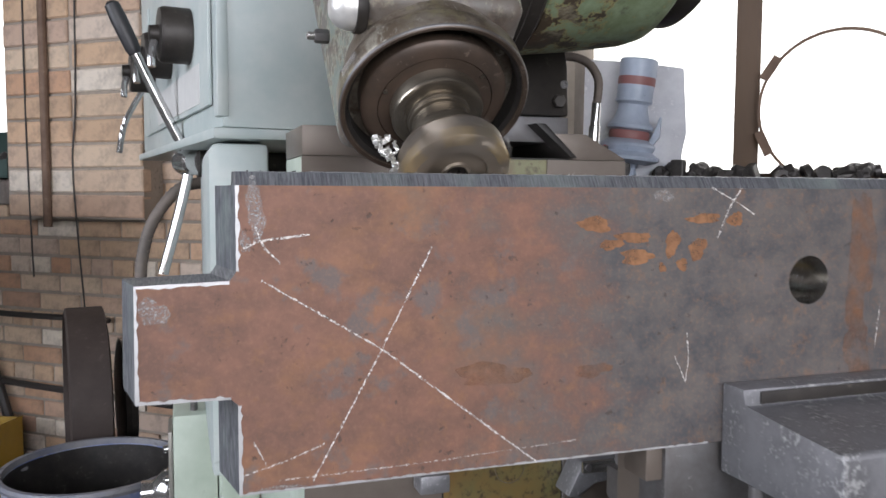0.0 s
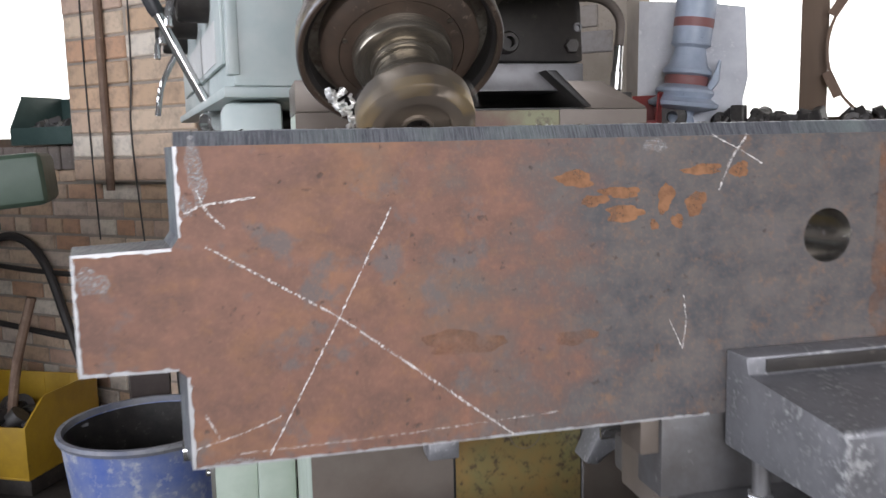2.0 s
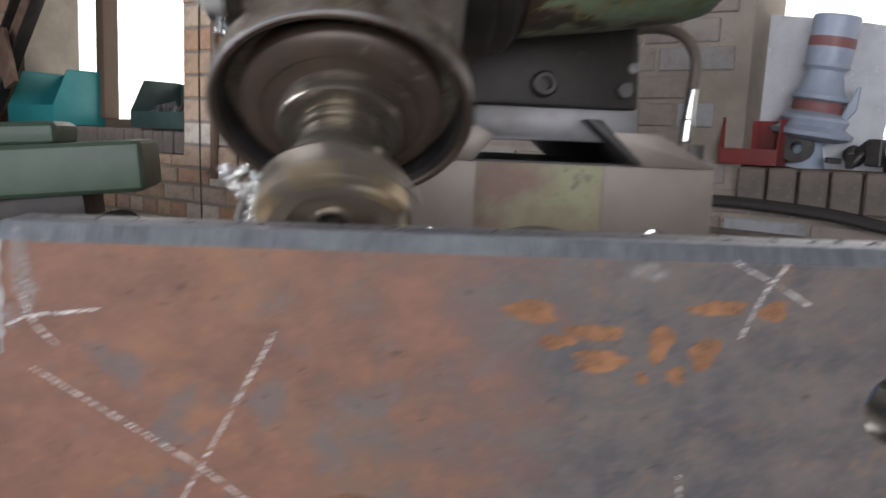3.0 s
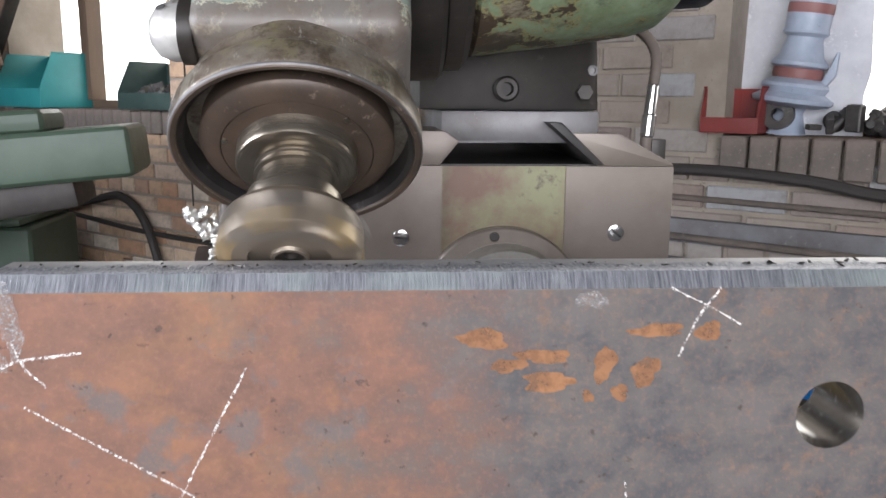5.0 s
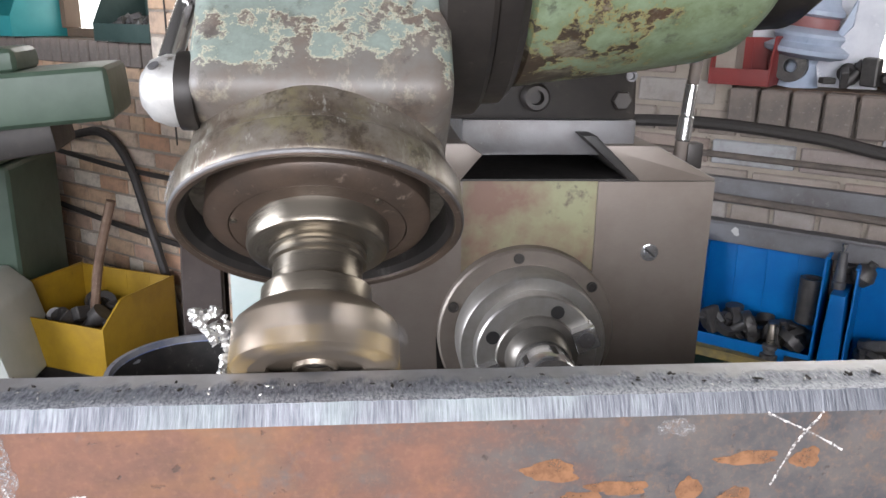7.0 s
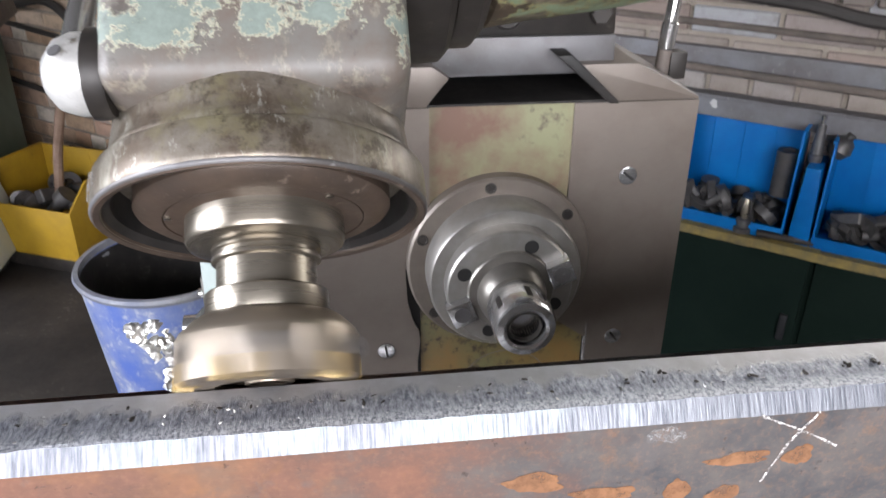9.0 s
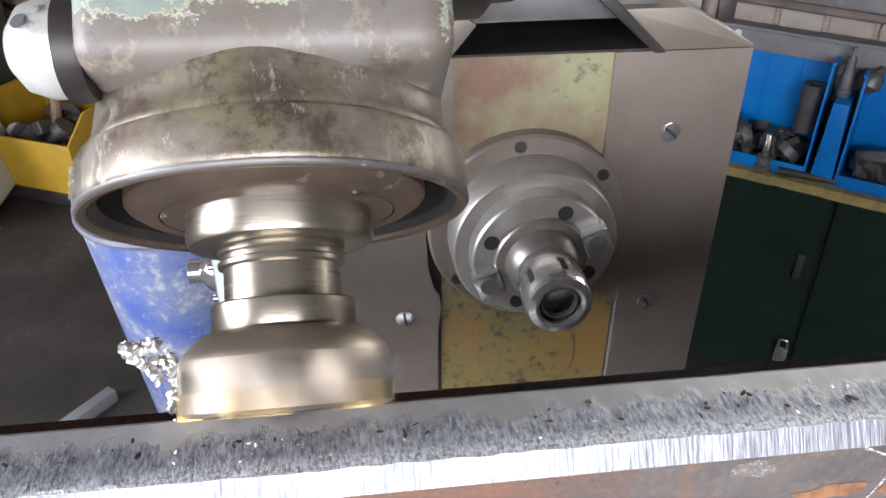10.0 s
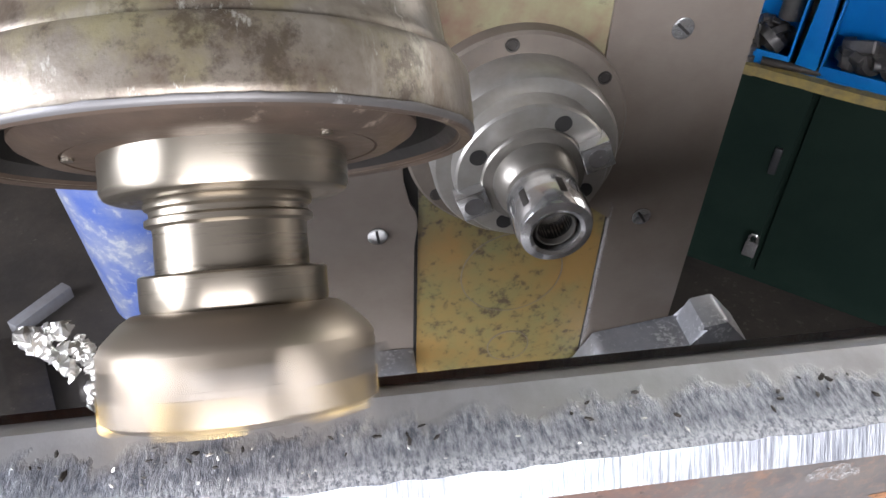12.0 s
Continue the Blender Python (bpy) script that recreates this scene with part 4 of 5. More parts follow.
for pts, w in (([(-0.0236, 0.0113), (0, 0.0), (0.0249, -0.0139)], 0.0009), ([(0.0099, 0.0108), (-0.0045, -0.0095), (-0.0155, -0.0354)], 0.0011), ([(-0.432, -0.0626), (-0.337, -0.1214), (-0.198, -0.2295)], 0.0011), ([(-0.2945, -0.0386), (-0.337, -0.1214), (-0.394, -0.2255)], 0.0010), ([(-0.447, -0.0385), (-0.4330, -0.0320), (-0.3949, -0.0275)], 0.0011), ([(-0.4365, -0.0205), (-0.4293, -0.0385), (-0.4176, -0.0496)], 0.0011), ([(-0.0592, -0.1441), (-0.047, -0.1696)], 0.0008), ([(-0.0465, -0.123), (-0.044, -0.145), (-0.047, -0.1696)], 0.0008), ([(-0.4395, -0.1887), (-0.4302, -0.2079)], 0.0009), ([(-0.4479, -0.2149), (-0.415, -0.2062), (-0.3842, -0.1951)], 0.0006), ([(-0.42, -0.2215), (-0.3, -0.2195), (-0.16, -0.2135)], 0.0004), ([(0.183, -0.105), (0.180, -0.135), (0.178, -0.15)], 0.0008)):
    part("chalk_line", chalk(pts, w * 0.8), M["chalk"], plate, "white chalk stroke", 0)
bm = bmesh.new()
rnd = random.Random(8)
for k in range(90):          # torn flakes on the milled top
    x = rnd.uniform(-0.44, 0.5)
    q = Vector((x, 0.026 + rnd.gauss(0, 0.004), TOPZ + 0.0003))
    w = rnd.uniform(0.0006, 0.003 if x > -0.02 else 0.0015)
    lathe([(0.0001, -w * 0.3), (w, -w * 0.15), (w * 0.6, w * 0.3), (0.0001, w * 0.35)], 5, Matrix.Translation(q) @ pose(0, 0, 0, rnd.uniform(-40, 40), rnd.uniform(-40, 40), rnd.uniform(0, 360)) @ Matrix.Diagonal((1.8, 0.8, 0.7, 1)), bm)
tagged(part("torn_scale", bm, M["dark_iron"], plate, "dark torn steel flakes", 0), kind="stuff")
bm = bmesh.new()
for k in range(170):          # bright specks among them, strewn to imitate sparkle
    q = Vector((rnd.uniform(-0.44, 0.5), rnd.uniform(0.012, 0.032), TOPZ + 0.0002))
    w = rnd.uniform(0.0003, 0.0009)
    lathe([(0.0001, -w * 0.3), (w, 0), (0.0001, w * 0.5)], 4, Matrix.Translation(q) @ pose(0, 0, 0, rnd.uniform(-50, 50), rnd.uniform(-50, 50), rnd.uniform(0, 360)) @ Matrix.Diagonal((2.0, 0.8, 0.7, 1)), bm)
tagged(part("bright_specks", bm, M["chip"], plate, "tiny bright chips imitating sparkle", 0), kind="stuff")

# ---- table, vice and clamps under the plate ----
table = thing("milling_table", O, "scraped iron milling table with long slots", "milling table")
MOVING.append(table)
part("bed", box(-0.60, 1.1, -0.10, 0.245, -0.535, -0.472, 0.006), M["table"], table)
for y0, y1 in ((-0.098, -0.035), (-0.017, 0.046), (0.064, 0.127), (0.145, 0.2)):
    part("table_strip", box(-0.435, 1.08, y0, y1, -0.474, -0.45, 0.004), M["table"], table)
part("back_rail", box(-0.50, 1.1, 0.226, 0.245, -0.474, -0.442, 0.003), M["table"], table)
part("end_block", box(-0.62, -0.53, -0.06, 0.20, -0.50, -0.452, 0.006), M["jaw"], table)
part("end_bar", box(-0.575, -0.528, 0.02, 0.24, -0.452, -0.444, 0.003), M["nose"], table)

vice = thing("machine_vice", O, "heavy machine vice with worn steel jaws gripping the plate", "machine vice")
MOVING.append(vice)
jaw = part("jaw", prism([(0, -0.012), (0, 0.046), (0.003, 0.05), (0.112, 0.057), (0.116, 0.058), (0.116, 0.0735), (0.1465, 0.0735), (0.1465, -0.012)], 0, 0.42, 0.0018, m=pose(-0.005, -0.1475, -0.2465, 0, 0, 90) @ Matrix.Diagonal((1, -1, 1, 1))), M["jaw"], vice, "pitted bright jaw block")
# dark strip on the step's riser, for its oil and its shade
part("jaw_ridge", box(0.012, 0.414, -0.0335, -0.0312, -0.187, -0.1755, 0.0006), M["dark_iron"], vice)
part("rear_jaw", box(-0.03, 0.40, TH + 0.003, TH + 0.09, -0.30, -0.19, 0.004), M["jaw"], vice)
part("vice_bed", box(-0.03, 0.42, -0.16, 0.17, -0.345, -0.305, 0.006), M["vice"], vice)
part("vice_base", box(0.02, 0.40, -0.14, 0.15, -0.45, -0.345, 0.01), M["vice"], vice)
part("spacer", box(-0.062, 0.30, 0.006, 0.05, -0.305, -0.2325, 0.002), M["vice"], vice)
part("spacer_step", box(-0.045, -0.005, 0.05, 0.12, -0.34, -0.26, 0.003), M["land"], vice)
part("support_foot", box(-0.08, -0.062, 0.01, 0.05, -0.265, -0.234, 0.002), M["land"], vice)
for x, y in ((0.005, -0.04), (0.035, -0.09)):
    b = part("vice_bolt", hexagon(0.0115, 0.012, pose(x, y, -0.299)), M["bright"], vice)
    part("washer", lathe([(0.017, -0.306), (0.017, -0.3), (0.01, -0.3)], 24, pose(x, y, 0)), M["nose"], b)
    part("bolt_shank", lathe([(0.0075, -0.287), (0.0075, -0.26), (0, -0.259)], 16, pose(x, y, 0)), M["vice"], b)
part("side_bar", box(0.09, 0.42, -0.235, -0.165, -0.275, -0.255, 0.003), M["nose"], vice)
part("screw", lathe([(0.012 + 0.0012 * (k % 2), 0.0022 * k) for k in range(70)], 20, pose(0.14, -0.24, -0.235, 0, 90)), M["dark_iron"], vice, "dark threaded vice screw")

clamp = thing("table_clamp", pose(0.03, 0.16, HZ - 0.45), "stepped table clamp with a square nut", "clamp")
MOVING.append(clamp)
part("strap", prism([(-0.065, 0), (-0.065, 0.035), (-0.05, 0.045), (0.05, 0.045), (0.055, 0.03), (0.055, 0.0)], -0.03, 0.03, 0.003), M["vice"], clamp)
part("clamp_washer", lathe([(0.02, 0.0455), (0.02, 0.049), (0.01, 0.049)], 28), M["bright"], clamp)
part("clamp_nut", hexagon(0.013, 0.013, pose(0, 0, 0.049)), M["bright"], clamp)
part("clamp_stud", lathe([(0.0075, 0.06), (0.0075, 0.075), (0.006, 0.077), (0, 0.077)], 18), M["vice"], clamp)
rail = solid("parallel_bar", box(-0.02, 0.46, -0.016, 0.016, 0, 0.03, 0.003), M["table"], pose(0.10, 0.06, HZ - 0.45), "ground steel parallel bar on the table", "bar")
MOVING.append(rail)
blk = solid("nut_block", prism([(-0.035, 0), (-0.035, 0.03), (-0.028, 0.036), (0.028, 0.036), (0.035, 0.03), (0.035, 0)], -0.025, 0.025, 0.003), M["vice"], pose(-0.055, 0.075, HZ - 0.45), "thick steel clamp block on the table", "clamp block")
MOVING.append(blk)
wrench = thing("socket_wrench", pose(-0.035, 0.02, HZ - 0.45), "chrome socket wrench with a bent handle", "wrench")
MOVING.append(wrench)
part("socket", lathe([(0.012, 0.0), (0.012, 0.014), (0.0175, 0.018), (0.0185, 0.05), (0.017, 0.0535), (0.012, 0.0535), (0.0115, 0.04), (0, 0.04)], 32), M["bright"], wrench)
part("wrench_bar", tube([(0.016, -0.003, 0.044), (0.09, -0.03, 0.042), (0.19, -0.068, 0.037)], 0.0105, 16), M["bright"], wrench)
part("bar_end", lathe([(0.0092, -0.004), (0.0105, 0), (0.0105, 0.012), (0.009, 0.014), (0, 0.014)], 20, pose(0.19, -0.068, 0.037, 0, 92, -21)), M["vice"], wrench)

# ---- column side: levers, dials, boxes ----
lever = thing("gear_lever", pose(-0.471, 1.2, HZ + 0.0707) @ Matrix.Scale(1.284, 4), "chrome gear lever with a black grip", "lever")
part("lever_hub", lathe([(0.0, -0.024), (0.009, -0.024), (0.021, -0.02), (0.023, -0.01), (0.023, 0.016), (0.019, 0.02)], 32, pose(0, 0, 0, 0, 90, -60)), M["bright"], lever)
part("hub_boss", lathe([(0.026, 0.014), (0.026, 0.03), (0.02, 0.034), (0.02, 0.2)], 28, pose(0, 0, 0, 0, 90, 10)), M["dark_iron"], lever)
part("upper_rod", tube([(-0.003, 0, 0.012), (-0.046, -0.006, 0.10), (-0.085, -0.012, 0.185)], 0.0085, 14), M["bright"], lever)
part("grip", lathe([(0.010, 0), (0.0125, 0.01), (0.0135, 0.06), (0.012, 0.085), (0.006, 0.09), (0, 0.09)], 20, pose(-0.080, -0.011, 0.173, 0, -24)), M["black"], lever)
part("lower_rod", tube([(0.0, 0, -0.012), (-0.018, 0.0, -0.09), (-0.045, 0.0, -0.19)], 0.009, 14), M["bright"], lever)
hose = solid("oil_hose", tube([(-0.3772, 1.4547, 0.0304), (-0.4411, 1.4405, 0.0276), (-0.4979, 1.4263, 0.0077), (-0.5547, 1.4263, -0.0676), (-0.5788, 1.4263, -0.1457), (-0.5845, 1.4263, -0.2167), (-0.5689, 1.4405, -0.3161), (-0.4553, 1.4689, -0.3871)], 0.0135, 12, ribs=1, steps=12), M["pipe"], O, "ribbed grey oil hose at the column's side", "hose")
dials = thing("speed_dials", pose(-0.462, 1.067, HZ + 0.31, 0, 0, -81.3), "three dark speed dials on a plate with small levers", "dial")
part("dial_plate", box(-0.62, 0.2, -0.008, -0.001, -0.15, 0.07, 0.002), M["aqua_body"], dials)
for x, r in ((-0.53, 0.05), (-0.24, 0.05), (0.02, 0.054)):
    d = part("dial", lathe([(r, 0), (r, 0.05), (r - 0.004, 0.057), (0.018, 0.058), (0.016, 0.075), (0, 0.075)], 32, pose(x, -0.009, 0.0, 90)), M["dark_iron"], dials)
    part("dial_lever", tube([(x, -0.07, 0.0), (x + 0.01, -0.08, -0.035), (x + 0.015, -0.082, -0.065)], 0.008, 10), M["bright"], d)
part("long_lever", tube([(-0.60, -0.03, -0.04), (-0.63, -0.07, -0.12), (-0.65, -0.085, -0.2)], 0.008, 10), M["bright"], dials)
part("dial_table", box(-0.45, 0.12, -0.0095, -0.0075, -0.14, -0.065), M["label"], dials, "worn engraved speed table", 0)

feed = thing("feed_gearbox", pose(-0.36, 1.18, HZ - 0.43), "pale green feed gearbox with a chrome dial on its side", "gearbox")
part("feed_body", box(-0.06, 0.02, -0.12, 0.2, -0.7, 0.0, 0.012), M["green_body"], feed)
part("side_box", box(-0.155, -0.062, -0.02, 0.14, -0.62, -0.05, 0.008), M["green_body"], feed)
part("side_cover", box(-0.166, -0.156, 0.0, 0.12, -0.55, -0.09, 0.004), M["nose"], feed)
part("vertical_screw", lathe([(0.0075 + 0.0008 * (k % 2), 0.003 * k) for k in range(44)], 16, pose(-0.11, 0.02, -0.05)), M["vice"], feed)
part("feed_dial", lathe([(0.05, 0), (0.047, 0.012), (0.03, 0.03), (0.026, 0.034), (0.026, 0.06), (0, 0.062)], 28, pose(-0.166, 0.06, -0.24, 0, -90)), M["bright"], feed)
for z in (-0.13, -0.2, -0.28):
    part("cover_bolt", lathe([(0.009, 0), (0.009, 0.008), (0.006, 0.011), (0, 0.011)], 16, pose(-0.166, 0.012, z, 0, -90)), M["bright"], feed)

guard = thing("belt_guard", pose(-0.821, 2.41, HZ - 0.749, 0, 0, 9) @ Matrix.Scale(1.186, 4), "dark brown curved belt guard standing by the wall", "guard")
part("guard_rim", lathe([(0.275, -0.055), (0.29, -0.05), (0.29, 0.05), (0.275, 0.055), (0.275, -0.055)], 56, pose(0, 0, 0, 0, 90), ends=False), M["rubber"], guard)
part("guard_web", lathe([(0.05, 0.0), (0.275, 0.0), (0.275, 0.012), (0.05, 0.012)], 40, pose(0.03, 0, 0, 0, 90)), M["dark_iron"], guard)
part("pulley", lathe([(0.16, 0.07), (0.19, 0.075), (0.175, 0.09), (0.19, 0.105), (0.16, 0.11)], 40, pose(0.02, 0, 0, 0, 90)), M["dark_iron"], guard)
part("guard_foot", box(-0.05, 0.05, -0.14, 0.14, -0.633, -0.25, 0.01), M["dark_iron"], guard)

grease = thing("coolant_hose", O, "ribbed metal coolant hose with a chrome end fitting", "hose")
part("hose_tube", tube([(0.03, 0.56, 0.19), (0.08, 0.55, 0.222), (0.125, 0.53, 0.218), (0.147, 0.52, 0.19), (0.1465, 0.52, 0.15)], 0.0065, 12, ribs=1, steps=12), M["pipe"], grease)
part("hose_ferrule", lathe([(0.0062, 0.05), (0.0072, 0.045), (0.0075, 0.01), (0.009, 0.008), (0.009, -0.018), (0.0075, -0.02)], 18, pose(0.1435, 0.522, 0.104, 0, 4)), M["bright"], grease)
part("hose_union", lathe([(0.008, 0), (0.008, -0.05), (0.0, -0.05)], 14, pose(0.1425, 0.523, 0.086, 0, 4)), M["pipe"], grease)
part("hose_block", box(0.147, 0.166, 0.515, 0.535, 0.052, 0.082, 0.002), M["dark_iron"], grease)

# ---- bench with bins along the wall ----
bench = thing("tool_cabinet", WALL @ pose(0, 0, 0), "dark green steel tool cabinet with a grimy board top", "cabinet")
part("carcass", box(-0.9, 1.9, -0.15, -0.02, -HZ, -0.785, 0.004), M["cabinet"], bench)
for x0, x1 in ((-0.9, -0.21), (-0.205, 0.435), (0.445, 1.08), (1.085, 1.9)):
    d = part("cabinet_door", box(x0 + 0.004, x1 - 0.004, -0.166, -0.151, -HZ + 0.05, -0.80, 0.003), M["cabinet"], bench)
    part("door_handle", box(x1 - 0.05, x1 - 0.028, -0.18, -0.167, -1.08, -0.99, 0.004), M["black"], d)
    part("padlock", merge(box(-0.02, 0.02, -0.012, 0.006, -0.03, 0.03, 0.004, m=pose(x1 - 0.02, -0.175, -1.36)), tube([(x1 - 0.034, -0.184, -1.335), (x1 - 0.03, -0.192, -1.30), (x1 - 0.01, -0.192, -1.30), (x1 - 0.006, -0.184, -1.335)], 0.005, 8)), M["bright"], d)
part("board_top", box(-0.92, 1.92, -0.185, -0.01, -0.785, -0.762, 0.004), M["board"], bench)
bm = bmesh.new()
for k in range(60):
    x = -0.92 + k * 2.84 / 60
    box(x, x + 2.84 / 60, -0.190 - random.uniform(0, 0.006), -0.172 + random.uniform(-0.008, 0.02), -0.787, -0.7595 + random.uniform(0, 0.001), 0, bm)
part("ragged_edge", bm, M["bench_edge"], bench, "torn yellow edging", 0)


def open_bin(parent, material, w, d, h, t=0.006, lip=0.35):
    """A stacking bin with a cut-down front, panel by panel."""
    part("bin_base", box(-w / 2, w / 2, -d / 2, d / 2, 0, t, 0.001), material, parent)
    part("bin_back", box(-w / 2 + t, w / 2 - t, d / 2 - t, d / 2, t, h, 0.0015), material, parent)
    part("bin_front", box(-w / 2 + t, w / 2 - t, -d / 2, -d / 2 + t, t, h * lip, 0.0015), material, parent)
    for k in range(1, 4):
        part("bin_rib", box(-w / 2 + w * k / 4 - 0.002, -w / 2 + w * k / 4 + 0.002, d / 2 - t - 0.002, d / 2 - t, t, h * 0.97), material, parent, smooth=0)
    for s in (-1, 1):
        m = pose(s * (w / 2 - t / 2), 0, 0, 0, 0, 90)
        part("bin_side", prism([(-d / 2, t), (d / 2, t), (d / 2, h), (-d / 2 + d * 0.25, h), (-d / 2, h * lip)], -t / 2, t / 2, 0.0012, m=m), material, parent)
        part("bin_rim", box(s * w / 2 - 0.005, s * w / 2 + 0.005, -d / 2 + d * 0.25, d / 2, h, h + 0.006, 0.0015), material, parent)


def loose_parts(w, d, z, n, seed, size=0.03):
    bm = bmesh.new()
    rnd = random.Random(seed)
    for k in range(n):
        r = rnd.uniform(0.5, 1.2) * size
        m = Matrix.Translation((rnd.uniform(-w, w), rnd.uniform(-d, d), z + rnd.uniform(0, size))) @ pose(0, 0, 0, rnd.uniform(0, 90), rnd.uniform(0, 90), rnd.uniform(0, 180))
        if k % 3 == 0:
            lathe([(r * 0.5, -r * 0.3), (r, -r * 0.3), (r, r * 0.3), (r * 0.5, r * 0.3), (r * 0.5, -r * 0.3)], 16, m, bm, ends=False)
        elif k % 3 == 1:
            box(-r, r, -r * 0.6, r * 0.6, -r * 0.4, r * 0.4, r * 0.1, bm, m, 1)
        else:
            lathe([(r * 0.4, -r * 1.3), (r * 0.45, r * 0.2), (r * 0.7, r * 0.3), (r * 0.7, r), (0, r)], 12, m, bm)
    return bm


def stacked_bin(w, x, y, z, turn, size, material, label, filled, seed, group="bins"):
    m = WALL @ pose(x, y, z, 0, 0, turn)
    b = thing("storage_bin", m, label, "storage bin", group)
    open_bin(b, M[material], *size, 0.006, 0.12 if material == "blue" else 0.35)
    if filled:
        f = solid("machine_parts", loose_parts(size[0] * 0.38, size[1] * 0.3, 0.045, int(filled * 2.6), seed, size[0] * 0.105), M["parts"], m, "greasy rings, blocks and bushes heaped in a bin", "metal parts", kind="stuff")
    return b


stacked_bin(0, 0.155, -0.085, -0.762, 0, (0.37, 0.15, 0.33), "blue", "bright blue plastic bin full of greasy parts", 16, 1)
stacked_bin(0, 0.62, -0.085, -0.762, 0, (0.40, 0.15, 0.31), "blue", "bright blue plastic bin with shallow tools", 16, 2)
stacked_bin(0, -0.27, -0.085, -0.762, 0, (0.37, 0.15, 0.33), "blue", "bright blue plastic bin full of greasy parts", 10, 3)
div = solid("bin_divider", prism([(-0.03, 0), (0.03, 0), (0.02, 0.24), (-0.02, 0.24)], -0.07, 0.07, 0.004), M["blue"], WALL @ pose(0.385, -0.09, -0.762), "tall narrow blue plastic divider between bins", "divider")
holder = thing("tool_holder", WALL @ pose(0.375, -0.09, -0.522), "tapered tool holder standing in its rack", "tool holder")
part("taper", lathe([(0.018, 0), (0.02, 0.02), (0.016, 0.025), (0.016, 0.05), (0.012, 0.09), (0.012, 0.11), (0, 0.112)], 20), M["vice"], holder)
part("pull_stud", lathe([(0.006, 0.11), (0.006, 0.125), (0.008, 0.127), (0.008, 0.135), (0, 0.136)], 14), M["bright"], holder)
spare = thing("tool_holder", WALL @ pose(0.225, -0.155, -0.762), "short steel tool holder standing on the board", "tool holder")
part("base_ring", lathe([(0.026, 0), (0.026, 0.018), (0.018, 0.02), (0.018, 0.03), (0.022, 0.034), (0.022, 0.045), (0.012, 0.05)], 24), M["vice"], spare)
part("shank", lathe([(0.013, 0.045), (0.011, 0.11), (0.008, 0.114), (0, 0.114)], 20), M["spindle"], spare)
solid("round_bar", lathe([(0.012, 0), (0.012, 0.26), (0.008, 0.265), (0, 0.265)], 16, pose(0, 0, 0, 0, 90)), M["dark_iron"], WALL @ pose(0.27, -0.165, -0.749, 0, 0, 6), "dark round steel bar lying on the board", "bar")
solid("steel_sleeve", lathe([(0.02, 0), (0.033, 0), (0.033, 0.14), (0.02, 0.14), (0.02, 0.01)], 28), M["parts"], WALL @ pose(0.30, -0.07, -0.65), "greasy steel sleeve standing behind the bin", "sleeve")
solid("steel_ball_tool", lathe([(0.0, -0.035), (0.025, -0.025), (0.036, 0), (0.026, 0.026), (0.012, 0.036), (0.012, 0.05), (0, 0.05)], 24), M["parts"], WALL @ pose(0.43, -0.06, -0.48, 0, 30), "round dark tool head on the divider", "tool head")
shelf = thing("wall_shelf", WALL, "long grey dusty steel channel along the wall", "shelf")
part("shelf_face", box(-0.6, 2.2, -0.055, 0.008, -0.45, -0.385, 0.004), M["shelf"], shelf)
part("shelf_lip", box(-0.6, 2.2, -0.09, -0.05, -0.385, -0.375, 0.003), M["shelf"], shelf)
part("shelf_face", box(-0.6, 2.2, -0.03, 0.008, -0.33, -0.25, 0.004), M["shelf"], shelf)
solid("white_sticker", blob(0.06, -0.41, 0.012, 0.012, 5, -0.057), M["label"], WALL, "torn white sticker on the shelf channel", "sticker", smooth=0)
solid("wall_cable", tube([(-0.5, -0.03, -0.11), (-0.1, -0.04, -0.085), (0.25, -0.045, -0.10), (0.55, -0.04, -0.135), (1.4, -0.03, -0.14)], 0.019, 10), M["cable"], WALL, "thick black cable sagging along the wall", "cable")
solid("wall_pipe", tube([(-0.6, -0.02, -0.175), (0.3, -0.02, -0.185), (1.6, -0.02, -0.2)], 0.010, 8), M["pipe"], WALL, "thin dusty pipe along the wall", "pipe")
solid("wall_pipe", tube([(-0.6, -0.04, -0.30), (0.3, -0.045, -0.315), (1.6, -0.04, -0.33)], 0.012, 8), M["pipe"], WALL, "thin dusty pipe along the wall", "pipe")

# on the right-hand sill
stacked_bin(0, 0.005, 0.04, 0.035, 0, (0.18, 0.14, 0.14), "red", "dusty red plastic bin on the brick sill", 0, 6, "sill bins")
solid("sill_scrap", loose_parts(0.55, 0.07, 0.02, 60, 12, 0.036), M["parts"], WALL @ pose(0.72, 0.11, 0.035), "dark rings, washers and scrap heaped on the sill", "scrap metal", kind="stuff")
solid("coil_ring", lathe([(0.02, -0.015), (0.048, -0.015), (0.048, 0.015), (0.02, 0.015), (0.02, -0.015)], 28, pose(0, 0, 0, 90), ends=False), M["parts"], WALL @ pose(0.13, 0.07, 0.095), "dark steel ring leaning beside the red bin", "ring")
vase = thing("enamel_housing", WALL @ pose(0.14, 0.13, 0.03, 0, 7) @ Matrix.Diagonal((0.68, 0.68, 0.9, 1)), "pale blue enamelled stepped housing with red bands", "housing")
part("foot", lathe([(0.12, 0.10), (0.175, 0.115), (0.18, 0.13), (0.135, 0.15), (0.15, 0.17), (0.145, 0.18), (0.105, 0.2)], 40), M["glaze"], vase)
part("lower_band", lathe([(0.107, 0.198), (0.11, 0.21), (0.11, 0.225), (0.104, 0.235)], 40), M["red_band"], vase)
